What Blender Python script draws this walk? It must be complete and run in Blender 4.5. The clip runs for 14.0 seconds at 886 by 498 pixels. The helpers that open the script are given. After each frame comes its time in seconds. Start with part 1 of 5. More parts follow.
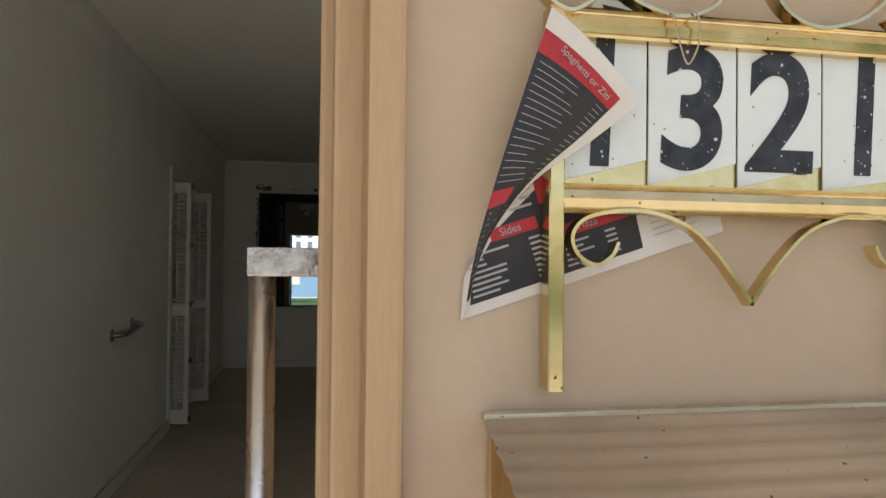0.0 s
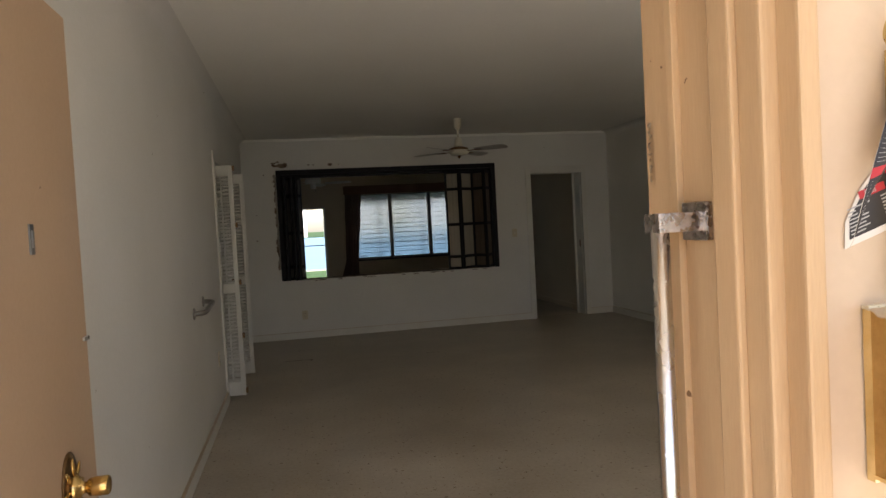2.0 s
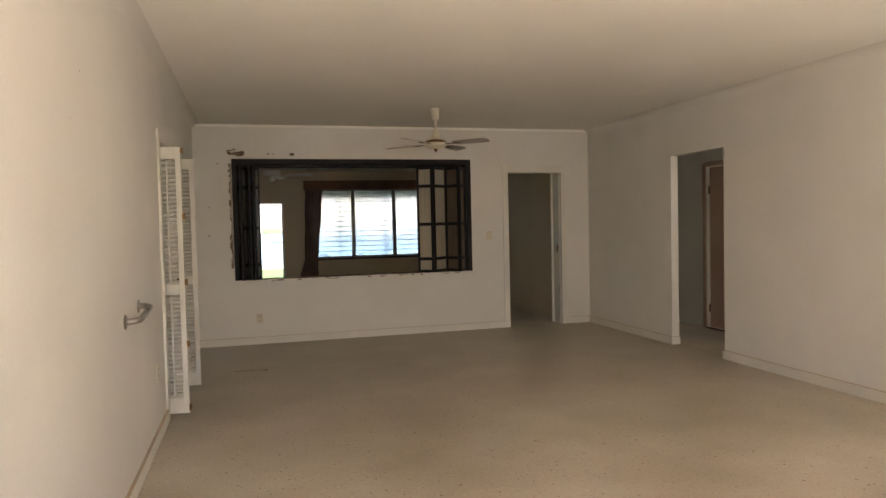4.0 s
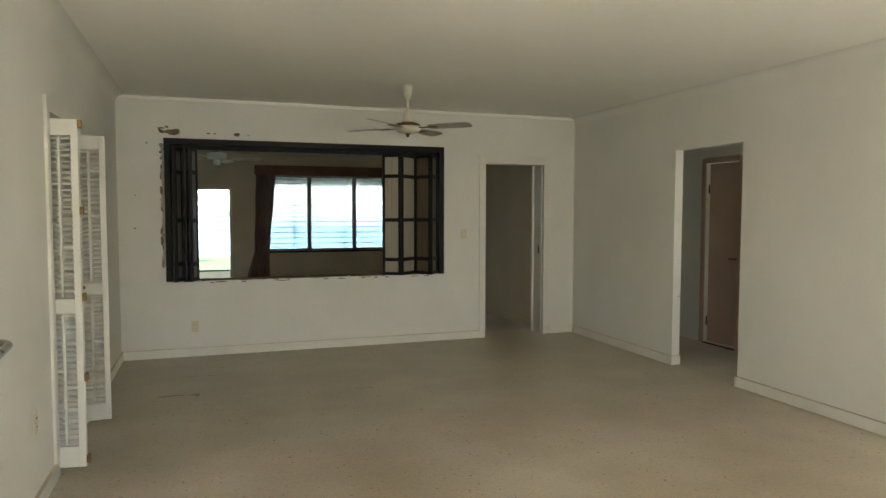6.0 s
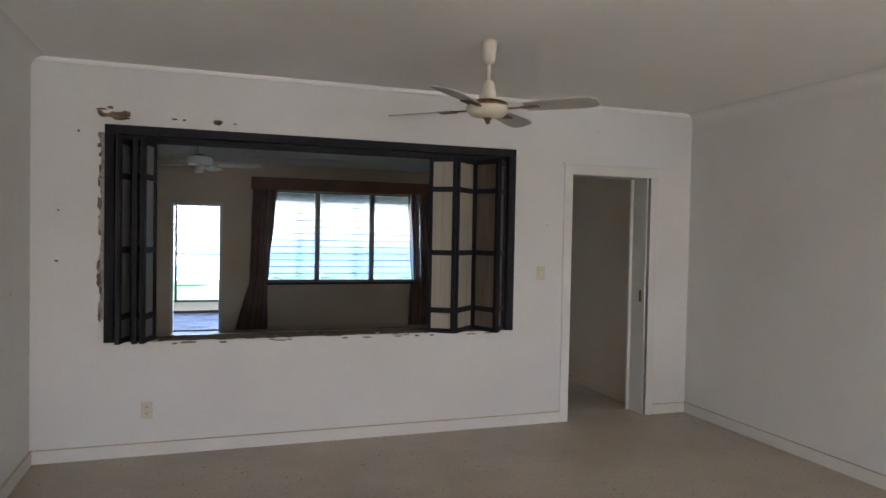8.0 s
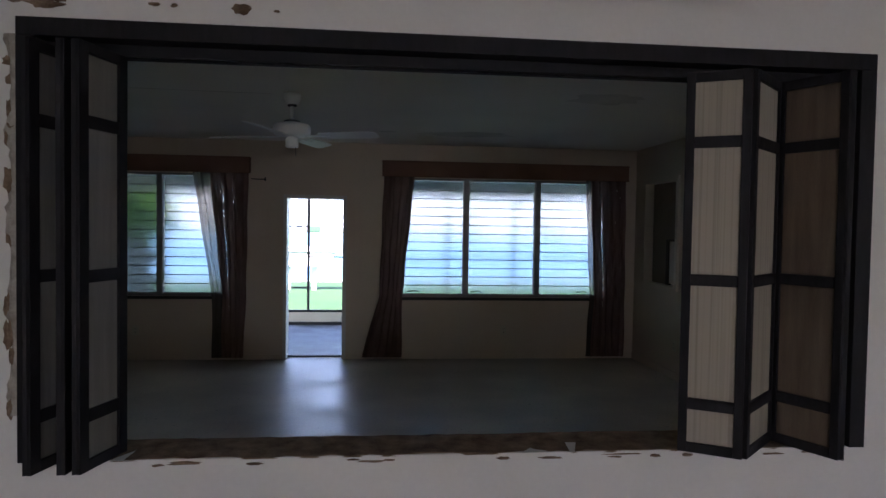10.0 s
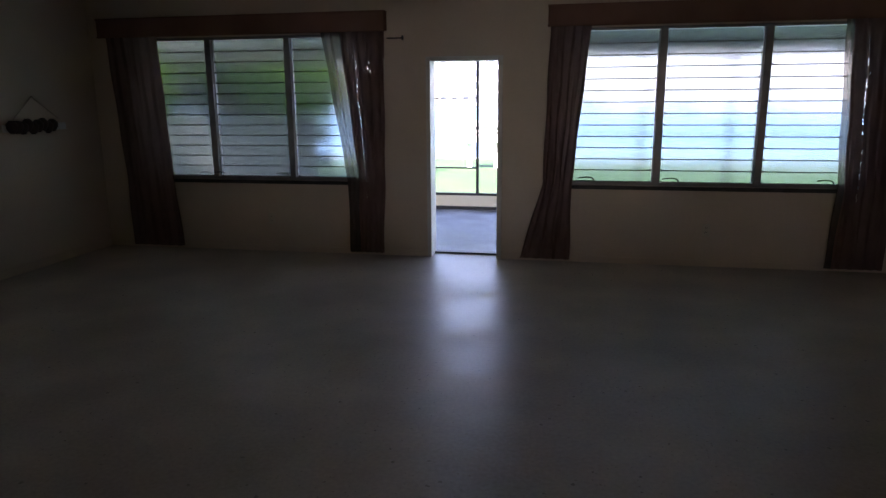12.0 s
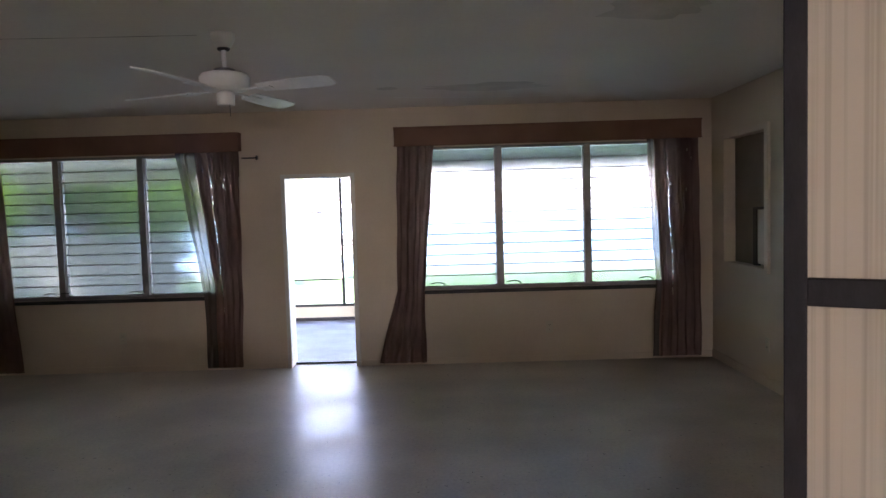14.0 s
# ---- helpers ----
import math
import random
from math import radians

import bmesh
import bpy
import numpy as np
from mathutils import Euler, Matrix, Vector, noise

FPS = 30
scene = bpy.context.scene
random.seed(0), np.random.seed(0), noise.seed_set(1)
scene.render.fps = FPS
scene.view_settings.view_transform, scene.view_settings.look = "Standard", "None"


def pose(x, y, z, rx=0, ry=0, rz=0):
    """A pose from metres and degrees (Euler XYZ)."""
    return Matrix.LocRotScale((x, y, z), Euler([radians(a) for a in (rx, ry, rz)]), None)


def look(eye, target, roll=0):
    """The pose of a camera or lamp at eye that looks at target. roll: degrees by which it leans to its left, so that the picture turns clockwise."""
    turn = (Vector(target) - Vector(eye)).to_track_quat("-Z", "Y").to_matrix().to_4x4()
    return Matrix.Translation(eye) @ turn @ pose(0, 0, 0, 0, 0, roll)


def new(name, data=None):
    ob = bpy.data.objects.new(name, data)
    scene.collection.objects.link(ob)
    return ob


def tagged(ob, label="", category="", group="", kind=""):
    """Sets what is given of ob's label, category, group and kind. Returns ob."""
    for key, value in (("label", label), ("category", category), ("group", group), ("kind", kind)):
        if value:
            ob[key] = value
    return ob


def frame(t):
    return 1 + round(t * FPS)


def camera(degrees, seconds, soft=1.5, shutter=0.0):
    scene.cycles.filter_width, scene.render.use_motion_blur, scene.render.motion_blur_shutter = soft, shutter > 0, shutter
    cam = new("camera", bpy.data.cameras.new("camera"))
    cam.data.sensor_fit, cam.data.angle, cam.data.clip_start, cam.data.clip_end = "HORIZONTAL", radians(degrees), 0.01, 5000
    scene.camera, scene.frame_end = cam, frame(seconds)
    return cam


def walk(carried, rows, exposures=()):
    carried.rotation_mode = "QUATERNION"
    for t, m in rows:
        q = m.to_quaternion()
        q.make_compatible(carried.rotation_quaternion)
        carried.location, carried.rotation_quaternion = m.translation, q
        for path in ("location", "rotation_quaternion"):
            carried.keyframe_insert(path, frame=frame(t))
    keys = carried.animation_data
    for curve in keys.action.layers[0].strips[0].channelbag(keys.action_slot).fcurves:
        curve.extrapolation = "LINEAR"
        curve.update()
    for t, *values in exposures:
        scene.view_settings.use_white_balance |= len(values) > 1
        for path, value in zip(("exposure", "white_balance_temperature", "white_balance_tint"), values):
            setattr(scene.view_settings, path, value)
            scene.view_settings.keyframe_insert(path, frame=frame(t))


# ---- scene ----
cam = camera(66.2, 14.0)
PATH = [
    (0, (0.663, 0.578, 1.404), (1.021, 2.546, 1.434), 0.6),
    (0.5, (0.671, 0.56, 1.401), (1.145, 2.502, 1.455), -0.4),
    (1, (0.593, 0.324, 1.396), (0.931, 2.293, 1.303), -0.4),
    (1.5, (0.354, 0.283, 1.405), (0.645, 2.26, 1.325), 1.1),
    (2, (0.135, 0.385, 1.415), (0.55, 2.34, 1.341), -3.1),
    (2.5, (0.047, 0.62, 1.389), (0.534, 2.559, 1.351), -2.1),
    (3, (0.078, 0.829, 1.344), (0.529, 2.777, 1.291), -1.6),
    (5.5, (0.19, 1.702, 1.513), (0.887, 3.574, 1.41), -0.8),
    (6, (0.291, 2.15, 1.506), (0.948, 4.036, 1.392), 0.1),
    (6.5, (0.332, 2.693, 1.529), (1.069, 4.553, 1.527), -0.6),
    (7, (0.404, 3.271, 1.539), (1.12, 5.139, 1.521), -0.5),
    (7.5, (0.47, 3.888, 1.548), (1.167, 5.762, 1.504), 0.3),
    (10, (1.048, 7.201, 1.57), (1.254, 9.19, 1.505), 0.9),
    (10.5, (1.150, 7.699, 1.58), (1.206, 9.696, 1.48), -0.3),
    (11, (1.266, 8.131, 1.56), (1.139, 10.117, 1.357), -0.4),
    (11.5, (1.341, 8.497, 1.52), (1.092, 10.444, 1.137), 0.8),
    (12, (1.411, 8.763, 1.527), (1.042, 10.681, 1.096), -0.4),
    (12.5, (1.428, 8.827, 1.539), (1.045, 10.746, 1.127), 0.0),
    (13, (1.418, 8.793, 1.53), (1.085, 10.734, 1.182), -0.3),
    (13.5, (1.471, 8.701, 1.518), (1.296, 10.682, 1.301), -1.4),
    (14, (1.664, 8.534, 1.529), (1.642, 10.53, 1.413), -1.7),
]
# seconds, stops, kelvin, tint
EXPOSURES = [(0, 0.8, 6800, 14), (0.5, 0.9, 6800, 13), (1.0, 0.88, 6800, 13), (1.5, 1.05, 7200, 20), (2.0, 1.85, 7300, 21), (2.5, 2.6, 8000, 25), (3.0, 3.2, 8200, 27),
             (5.5, 3.65, 7550, 17), (6.0, 3.76, 7250, 10), (6.5, 3.84, 6900, 11), (7.5, 3.92, 6400, 23), (10.0, 3.25, 6000, 30), (10.5, 2.8, 6200, 32),
             (11.0, 2.65, 6300, 34), (12.0, 3.58, 6500, 37), (12.5, 4.2, 6500, 38), (13.0, 4.42, 6600, 38), (14.0, 4.82, 6800, 38)]
walk(cam, [(t, look(eye, target, roll)) for t, eye, target, roll in PATH], EXPOSURES)
SKY, SUN, FRONT_W = 0.12, 3.5, 10.0

# ---- world, sun and large lights ----
world = bpy.data.worlds.new("world")
scene.world = world
world.use_nodes = True
wn, wl = world.node_tree.nodes, world.node_tree.links
sky = wn.new("ShaderNodeTexSky")
sky.sky_type, sky.sun_disc = "NISHITA", False
sky.sun_elevation, sky.sun_rotation = radians(58), radians(205)
sky.air_density, sky.dust_density, sky.ozone_density = 1.0, 1.5, 1.0
wl.new(sky.outputs[0], wn["Background"].inputs[0])
wn["Background"].inputs[1].default_value = SKY

sun_data = bpy.data.lights.new("sun", "SUN")
sun_data.energy, sun_data.angle, sun_data.color = SUN, radians(0.6), (1.0, 0.95, 0.86)
sun = new("sun", sun_data)
sun.matrix_world = look((-6, -12, 22), (0, 0, 0))


def area_light(name, w, h, watts, colour, m):
    d = bpy.data.lights.new(name, "AREA")
    d.shape, d.size, d.size_y, d.energy, d.color = "RECTANGLE", w, h, watts, colour
    o = new(name, d)
    o.matrix_world = m
    return o


# sky light that comes in by the front window
area_light("front_window_daylight", 2.8, 1.15, FRONT_W, (1.0, 0.97, 0.9), look((2.8, 1.31, 1.5), (2.8, 2.9, 5.4)))

# unseen fill lamps added to brighten the hall and the room past it
area_light("hall_fill_light", 0.9, 0.9, 0.14, (1.0, 0.9, 0.8), look((5.2, 5.62, 1.5), (5.3, 9, 1.2)))
area_light("far_room_fill_light", 1.7, 1.0, 0.6, (1.0, 0.85, 0.7), look((7.08, 7.25, 1.45), (5.7, 7.6, 1.2)))

# ---- materials ----


def surf(name, c1, c2, scale=4.0, rough=0.6, metal=0.0, bump=0.1, fine=90.0, spec=0.4, rough2=None, random_tint=0.0, stretch=(1, 1, 1)):
    """A painted, plastered, metal or stone surface: two tones in large blotches, fine grain in tone and relief."""
    m = bpy.data.materials.new(name)
    m.use_nodes = True
    n, l = m.node_tree.nodes, m.node_tree.links
    b = n["Principled BSDF"]
    tc = n.new("ShaderNodeTexCoord")
    mp = n.new("ShaderNodeMapping")
    mp.inputs["Scale"].default_value = stretch
    l.new(tc.outputs["Object"], mp.inputs[0])
    big = n.new("ShaderNodeTexNoise")
    big.inputs["Scale"].default_value, big.inputs["Detail"].default_value = scale, 6
    l.new(mp.outputs[0], big.inputs["Vector"])
    small = n.new("ShaderNodeTexNoise")
    small.inputs["Scale"].default_value, small.inputs["Detail"].default_value = fine, 4
    l.new(mp.outputs[0], small.inputs["Vector"])
    mixf = n.new("ShaderNodeMath")
    mixf.operation = "MULTIPLY_ADD"
    mixf.inputs[1].default_value = 0.35
    l.new(small.outputs[0], mixf.inputs[0])
    l.new(big.outputs[0], mixf.inputs[2])
    ramp = n.new("ShaderNodeValToRGB")
    ramp.color_ramp.elements[0].position, ramp.color_ramp.elements[1].position = 0.45, 0.9
    ramp.color_ramp.elements[0].color, ramp.color_ramp.elements[1].color = (*c1, 1), (*c2, 1)
    l.new(mixf.outputs[0], ramp.inputs[0])
    out = ramp.outputs[0]
    if random_tint:
        oi = n.new("ShaderNodeObjectInfo")
        hs = n.new("ShaderNodeHueSaturation")
        mr = n.new("ShaderNodeMapRange")
        mr.inputs["To Min"].default_value, mr.inputs["To Max"].default_value = 1 - random_tint, 1 + random_tint
        l.new(oi.outputs["Random"], mr.inputs[0])
        l.new(mr.outputs[0], hs.inputs["Value"])
        l.new(out, hs.inputs["Color"])
        out = hs.outputs[0]
    l.new(out, b.inputs["Base Color"])
    b.inputs["Metallic"].default_value = metal
    b.inputs["Specular IOR Level"].default_value = spec
    rr = n.new("ShaderNodeMapRange")
    rr.inputs["From Min"].default_value, rr.inputs["From Max"].default_value = 0.3, 0.7
    rr.inputs["To Min"].default_value = rough
    rr.inputs["To Max"].default_value = rough + 0.12 if rough2 is None else rough2
    l.new(big.outputs[0], rr.inputs[0])
    l.new(rr.outputs[0], b.inputs["Roughness"])
    if bump:
        bp = n.new("ShaderNodeBump")
        bp.inputs["Strength"].default_value, bp.inputs["Distance"].default_value = bump, 0.003
        l.new(small.outputs[0], bp.inputs["Height"])
        l.new(bp.outputs[0], b.inputs["Normal"])
    return m


def specks(m, scale, size, share, colour):
    """Scattered small marks of another colour (dirt, chips, scratches) on a material."""
    n, l = m.node_tree.nodes, m.node_tree.links
    b = n["Principled BSDF"]
    src = b.inputs["Base Color"].links[0].from_socket
    tc = next(x for x in n if x.type == "TEX_COORD")
    wob = n.new("ShaderNodeTexNoise")
    wob.inputs["Scale"].default_value = scale * 2.5
    l.new(tc.outputs["Object"], wob.inputs["Vector"])
    ad = n.new("ShaderNodeVectorMath")
    ad.operation = "MULTIPLY_ADD"
    ad.inputs[1].default_value = (0.5 / scale,) * 3
    l.new(wob.outputs["Color"], ad.inputs[0])
    l.new(tc.outputs["Object"], ad.inputs[2])
    v = n.new("ShaderNodeTexVoronoi")
    v.inputs["Scale"].default_value = scale
    l.new(ad.outputs[0], v.inputs["Vector"])
    sep = n.new("ShaderNodeSeparateColor")
    l.new(v.outputs["Color"], sep.inputs[0])
    lim = n.new("ShaderNodeMath")
    lim.operation = "MULTIPLY"
    lim.inputs[1].default_value = size * 1.6
    l.new(sep.outputs[1], lim.inputs[0])
    pick = n.new("ShaderNodeMath")
    pick.operation = "LESS_THAN"
    l.new(v.outputs["Distance"], pick.inputs[0])
    l.new(lim.outputs[0], pick.inputs[1])
    some = n.new("ShaderNodeMath")
    some.operation = "LESS_THAN"
    some.inputs[1].default_value = share
    l.new(sep.outputs[0], some.inputs[0])
    both = n.new("ShaderNodeMath")
    both.operation = "MULTIPLY"
    l.new(pick.outputs[0], both.inputs[0])
    l.new(some.outputs[0], both.inputs[1])
    mx = n.new("ShaderNodeMix")
    mx.data_type = "RGBA"
    l.new(both.outputs[0], mx.inputs[0])
    l.new(src, mx.inputs[6])
    mx.inputs[7].default_value = (*colour, 1)
    l.new(mx.outputs[2], b.inputs["Base Color"])
    return m


def terrazzo(name, base1, base2, chip, rough, chips=1.0):
    """Worn polished terrazzo: cream ground, small brown and dark chips, large dull stains."""
    m = surf(name, base1, base2, 1.3, rough, 0.0, 0.02, 45.0, 0.5, rough + 0.22)
    n, l = m.node_tree.nodes, m.node_tree.links
    b = n["Principled BSDF"]
    specks(m, 26.0, 0.15, 0.28 * chips, chip)
    specks(m, 60.0, 0.22, 0.35 * chips, (chip[0] * 1.5, chip[1] * 1.45, chip[2] * 1.4))
    specks(m, 9.0, 0.03, 0.25 * chips, (0.08, 0.05, 0.03))
    return m


def clear_glass(name, tint, through_part, frosted_part, rough=0.1):
    """Thin glass or sheer cloth: part clear, part frosted (lets light through scattered), part glossy."""
    m = bpy.data.materials.new(name)
    m.use_nodes = True
    n, l = m.node_tree.nodes, m.node_tree.links
    n.remove(n["Principled BSDF"])
    tr = n.new("ShaderNodeBsdfTransparent")
    tr.inputs[0].default_value = (*tint, 1)
    tl = n.new("ShaderNodeBsdfTranslucent")
    noi = n.new("ShaderNodeTexNoise")
    noi.inputs["Scale"].default_value = 6.0
    rp = n.new("ShaderNodeValToRGB")
    rp.color_ramp.elements[0].color = (tint[0] * 0.8, tint[1] * 0.8, tint[2] * 0.8, 1)
    rp.color_ramp.elements[1].color = (*tint, 1)
    l.new(noi.outputs[0], rp.inputs[0])
    l.new(rp.outputs[0], tl.inputs[0])
    gl = n.new("ShaderNodeBsdfGlossy")
    gl.inputs["Roughness"].default_value = rough
    a = n.new("ShaderNodeMixShader")
    a.inputs[0].default_value = frosted_part / max(1e-6, frosted_part + through_part)
    l.new(tr.outputs[0], a.inputs[1])
    l.new(tl.outputs[0], a.inputs[2])
    c = n.new("ShaderNodeMixShader")
    c.inputs[0].default_value = 1 - frosted_part - through_part
    l.new(a.outputs[0], c.inputs[1])
    l.new(gl.outputs[0], c.inputs[2])
    l.new(c.outputs[0], n["Material Output"].inputs[0])
    return m


def cloth(name, c1, c2, lets=0.25):
    """Woven cloth: matt, with fine threads, letting some light through."""
    m = surf(name, c1, c2, 3.0, 0.85, 0.0, 0.3, 350.0, 0.1)
    n, l = m.node_tree.nodes, m.node_tree.links
    b = n["Principled BSDF"]
    tl = n.new("ShaderNodeBsdfTranslucent")
    l.new(b.inputs["Base Color"].links[0].from_socket, tl.inputs[0])
    mx = n.new("ShaderNodeMixShader")
    mx.inputs[0].default_value = lets
    l.new(b.outputs[0], mx.inputs[1])
    l.new(tl.outputs[0], mx.inputs[2])
    l.new(mx.outputs[0], n["Material Output"].inputs[0])
    return m


M_FACADE = surf("peach_stucco_paint", (0.56, 0.42, 0.29), (0.63, 0.48, 0.34), 1.5, 0.62, bump=0.06, fine=70)
M_JAMB = surf("tan_painted_wood", (0.47, 0.30, 0.16), (0.58, 0.39, 0.22), 2.0, 0.45, bump=0.15, fine=60, stretch=(6, 6, 0.5))
M_WALL = surf("old_white_wall_paint", (0.69, 0.68, 0.63), (0.77, 0.76, 0.71), 1.2, 0.62, bump=0.05, fine=60)
M_WALLB = surf("cream_wall_paint", (0.64, 0.53, 0.40), (0.72, 0.61, 0.47), 1.2, 0.65, bump=0.05, fine=60)
M_CEIL = surf("ceiling_paint", (0.84, 0.83, 0.77), (0.90, 0.89, 0.83), 0.9, 0.75, bump=0.06, fine=50)
M_CEILB = surf("patchy_ceiling_paint", (0.77, 0.715, 0.64), (0.86, 0.805, 0.73), 0.8, 0.7, bump=0.1, fine=40)
M_TRIM = surf("cream_gloss_paint", (0.68, 0.665, 0.60), (0.76, 0.745, 0.68), 2.0, 0.4, bump=0.05)
M_FLOOR = terrazzo("terrazzo", (0.36, 0.30, 0.215), (0.57, 0.505, 0.41), (0.22, 0.17, 0.11), 0.30)
M_FLOORB = terrazzo("dull_terrazzo", (0.38, 0.315, 0.255), (0.66, 0.575, 0.48), (0.27, 0.23, 0.19), 0.31, 0.5)
M_BLACK = surf("black_painted_wood", (0.008, 0.0075, 0.009), (0.018, 0.017, 0.02), 8.0, 0.5, spec=0.22, bump=0.08, stretch=(5, 5, 1))
M_BROWN = surf("dark_brown_wood", (0.045, 0.026, 0.018), (0.075, 0.045, 0.03), 6.0, 0.5, bump=0.1)
M_RAW = surf("broken_plaster_edge", (0.10, 0.06, 0.035), (0.30, 0.22, 0.15), 14.0, 0.9, bump=0.6, fine=120)
M_PATCH = surf("bare_grey_plaster", (0.26, 0.23, 0.19), (0.50, 0.46, 0.40), 22.0, 0.9, bump=0.5, fine=110)
M_GOLD = surf("gold_anodised_metal", (0.60, 0.45, 0.20), (0.80, 0.66, 0.38), 22.0, 0.14, 1.0, 0.04)
M_GOLDB = surf("browned_gold_metal", (0.36, 0.20, 0.06), (0.50, 0.31, 0.11), 12.0, 0.45, 0.7, 0.25, fine=120)
M_GOLDP = surf("pale_gold_metal", (0.40, 0.33, 0.21), (0.76, 0.71, 0.58), 9.0, 0.36, 0.5, 0.1, fine=70, stretch=(0.8, 1, 14))
M_TIN = surf("tan_painted_metal", (0.47, 0.37, 0.26), (0.56, 0.45, 0.33), 9.0, 0.33, 0.3, 0.1)
M_BRASS = surf("brass", (0.70, 0.43, 0.13), (0.82, 0.56, 0.22), 12.0, 0.16, 1.0, 0.02)
M_BRASSD = surf("tarnished_brass", (0.16, 0.09, 0.04), (0.30, 0.18, 0.08), 30.0, 0.4, 1.0, 0.2)
M_STEEL = surf("brushed_steel", (0.55, 0.53, 0.50), (0.70, 0.68, 0.65), 10.0, 0.2, 1.0, 0.04)
M_BAR = surf("dark_steel", (0.30, 0.28, 0.25), (0.42, 0.40, 0.37), 10.0, 0.24, 1.0, 0.04)
M_PITTED = surf("pitted_chrome", (0.30, 0.25, 0.23), (0.62, 0.58, 0.56), 60.0, 0.22, 1.0, 0.3, fine=200)
M_DULL = surf("dull_grey_metal", (0.15, 0.15, 0.15), (0.27, 0.27, 0.26), 12.0, 0.45, 0.8, 0.1)
M_RUST = surf("rust", (0.10, 0.04, 0.015), (0.22, 0.10, 0.04), 40.0, 0.9, 0.0, 0.5)
M_FLAKE = surf("flaking_paint_on_rust", (0.12, 0.05, 0.02), (0.62, 0.50, 0.34), 55.0, 0.85, 0.0, 0.6)
M_DIGIT = surf("worn_black_enamel", (0.012, 0.012, 0.015), (0.05, 0.05, 0.055), 60.0, 0.35, bump=0.1)
M_PLATE = surf("white_enamel_plate", (0.74, 0.75, 0.70), (0.82, 0.83, 0.79), 5.0, 0.3, bump=0.04)
M_PAPER = surf("paper", (0.68, 0.62, 0.54), (0.76, 0.71, 0.64), 9.0, 0.7, bump=0.05)
M_INK = surf("black_print", (0.018, 0.016, 0.018), (0.04, 0.032, 0.03), 20.0, 0.4, bump=0.0)
M_RED = surf("red_print", (0.42, 0.02, 0.03), (0.5, 0.035, 0.04), 20.0, 0.4, bump=0.0)
M_TYPE = surf("white_print", (0.36, 0.34, 0.32), (0.46, 0.44, 0.41), 20.0, 0.5, bump=0.0)
M_FANW = surf("cream_fan_enamel", (0.66, 0.62, 0.50), (0.74, 0.70, 0.58), 8.0, 0.35, bump=0.02)
M_BLADE = surf("dusty_fan_blade", (0.40, 0.38, 0.34), (0.50, 0.48, 0.43), 8.0, 0.5, bump=0.05)
M_FAN2 = surf("white_fan_enamel", (0.82, 0.82, 0.77), (0.88, 0.88, 0.84), 8.0, 0.35, bump=0.02)
M_CURT = cloth("brown_curtain_cloth", (0.19, 0.12, 0.102), (0.245, 0.158, 0.135), 0.26)
M_VAL = cloth("brown_valance_cloth", (0.23, 0.125, 0.085), (0.29, 0.165, 0.115), 0.03)
M_SHEER = clear_glass("sheer_brown_cloth", (0.40, 0.34, 0.30), 0.74, 0.22, 0.8)


def frosted(name, tint, scatter, rough):
    """Frosted glass: blurred view through it, part of the light scattered wide."""
    m = clear_glass(name, tint, 0.0, 0.92, 0.3)
    n, l = m.node_tree.nodes, m.node_tree.links
    tl = next(x for x in n if x.type == "BSDF_TRANSLUCENT")
    rf = n.new("ShaderNodeBsdfRefraction")
    rf.inputs["Color"].default_value = (*tint, 1)
    rf.inputs["Roughness"].default_value, rf.inputs["IOR"].default_value = rough, 1.3
    mx = n.new("ShaderNodeMixShader")
    mx.inputs[0].default_value = scatter
    l.new(rf.outputs[0], mx.inputs[1])
    l.new(tl.outputs[0], mx.inputs[2])
    old = next(x for x in n if x.type == "MIX_SHADER" and x.inputs[2].links and x.inputs[2].links[0].from_node == tl and x != mx)
    l.new(mx.outputs[0], old.inputs[2])
    return m


M_JAL = frosted("frosted_louvre_glass", (0.60, 0.645, 0.665), 0.09, 0.21)
M_JALF = clear_glass("front_louvre_glass", (0.62, 0.70, 0.78), 0.25, 0.55, 0.15)
M_ALU = surf("grey_aluminium", (0.22, 0.21, 0.20), (0.32, 0.31, 0.30), 8.0, 0.4, 0.5, 0.06)
M_DARKALU = surf("dark_bronze_aluminium", (0.03, 0.03, 0.03), (0.06, 0.055, 0.05), 8.0, 0.45, 0.3, 0.06)
M_OUTLET = surf("ivory_plastic", (0.62, 0.56, 0.42), (0.68, 0.62, 0.48), 8.0, 0.4, bump=0.0)
M_DOORP = surf("peach_door_paint", (0.50, 0.34, 0.215), (0.57, 0.40, 0.26), 1.5, 0.4, bump=0.04)
M_PINK = surf("pinkish_door_paint", (0.45, 0.305, 0.25), (0.53, 0.375, 0.315), 1.5, 0.5, bump=0.04)
M_CONC = surf("patio_concrete", (0.045, 0.05, 0.06), (0.34, 0.35, 0.37), 2.6, 0.42, bump=0.2, fine=40, rough2=0.8)
M_WALK = surf("light_concrete_paving", (0.42, 0.40, 0.36), (0.55, 0.53, 0.48), 1.4, 0.8, bump=0.3, fine=60)
M_CREAM = surf("cream_block_wall", (0.66, 0.58, 0.42), (0.74, 0.66, 0.5), 2.0, 0.8, bump=0.2)
M_LAWN = surf("lawn", (0.018, 0.06, 0.016), (0.038, 0.09, 0.026), 0.7, 0.9, bump=1.0, fine=60)
M_LEAF = cloth("leaf", (0.06, 0.16, 0.012), (0.13, 0.25, 0.022), 0.4)
M_BLOCK = surf("pale_concrete_block", (0.11, 0.135, 0.12), (0.20, 0.225, 0.205), 2.0, 0.9, bump=0.4, random_tint=0.12)
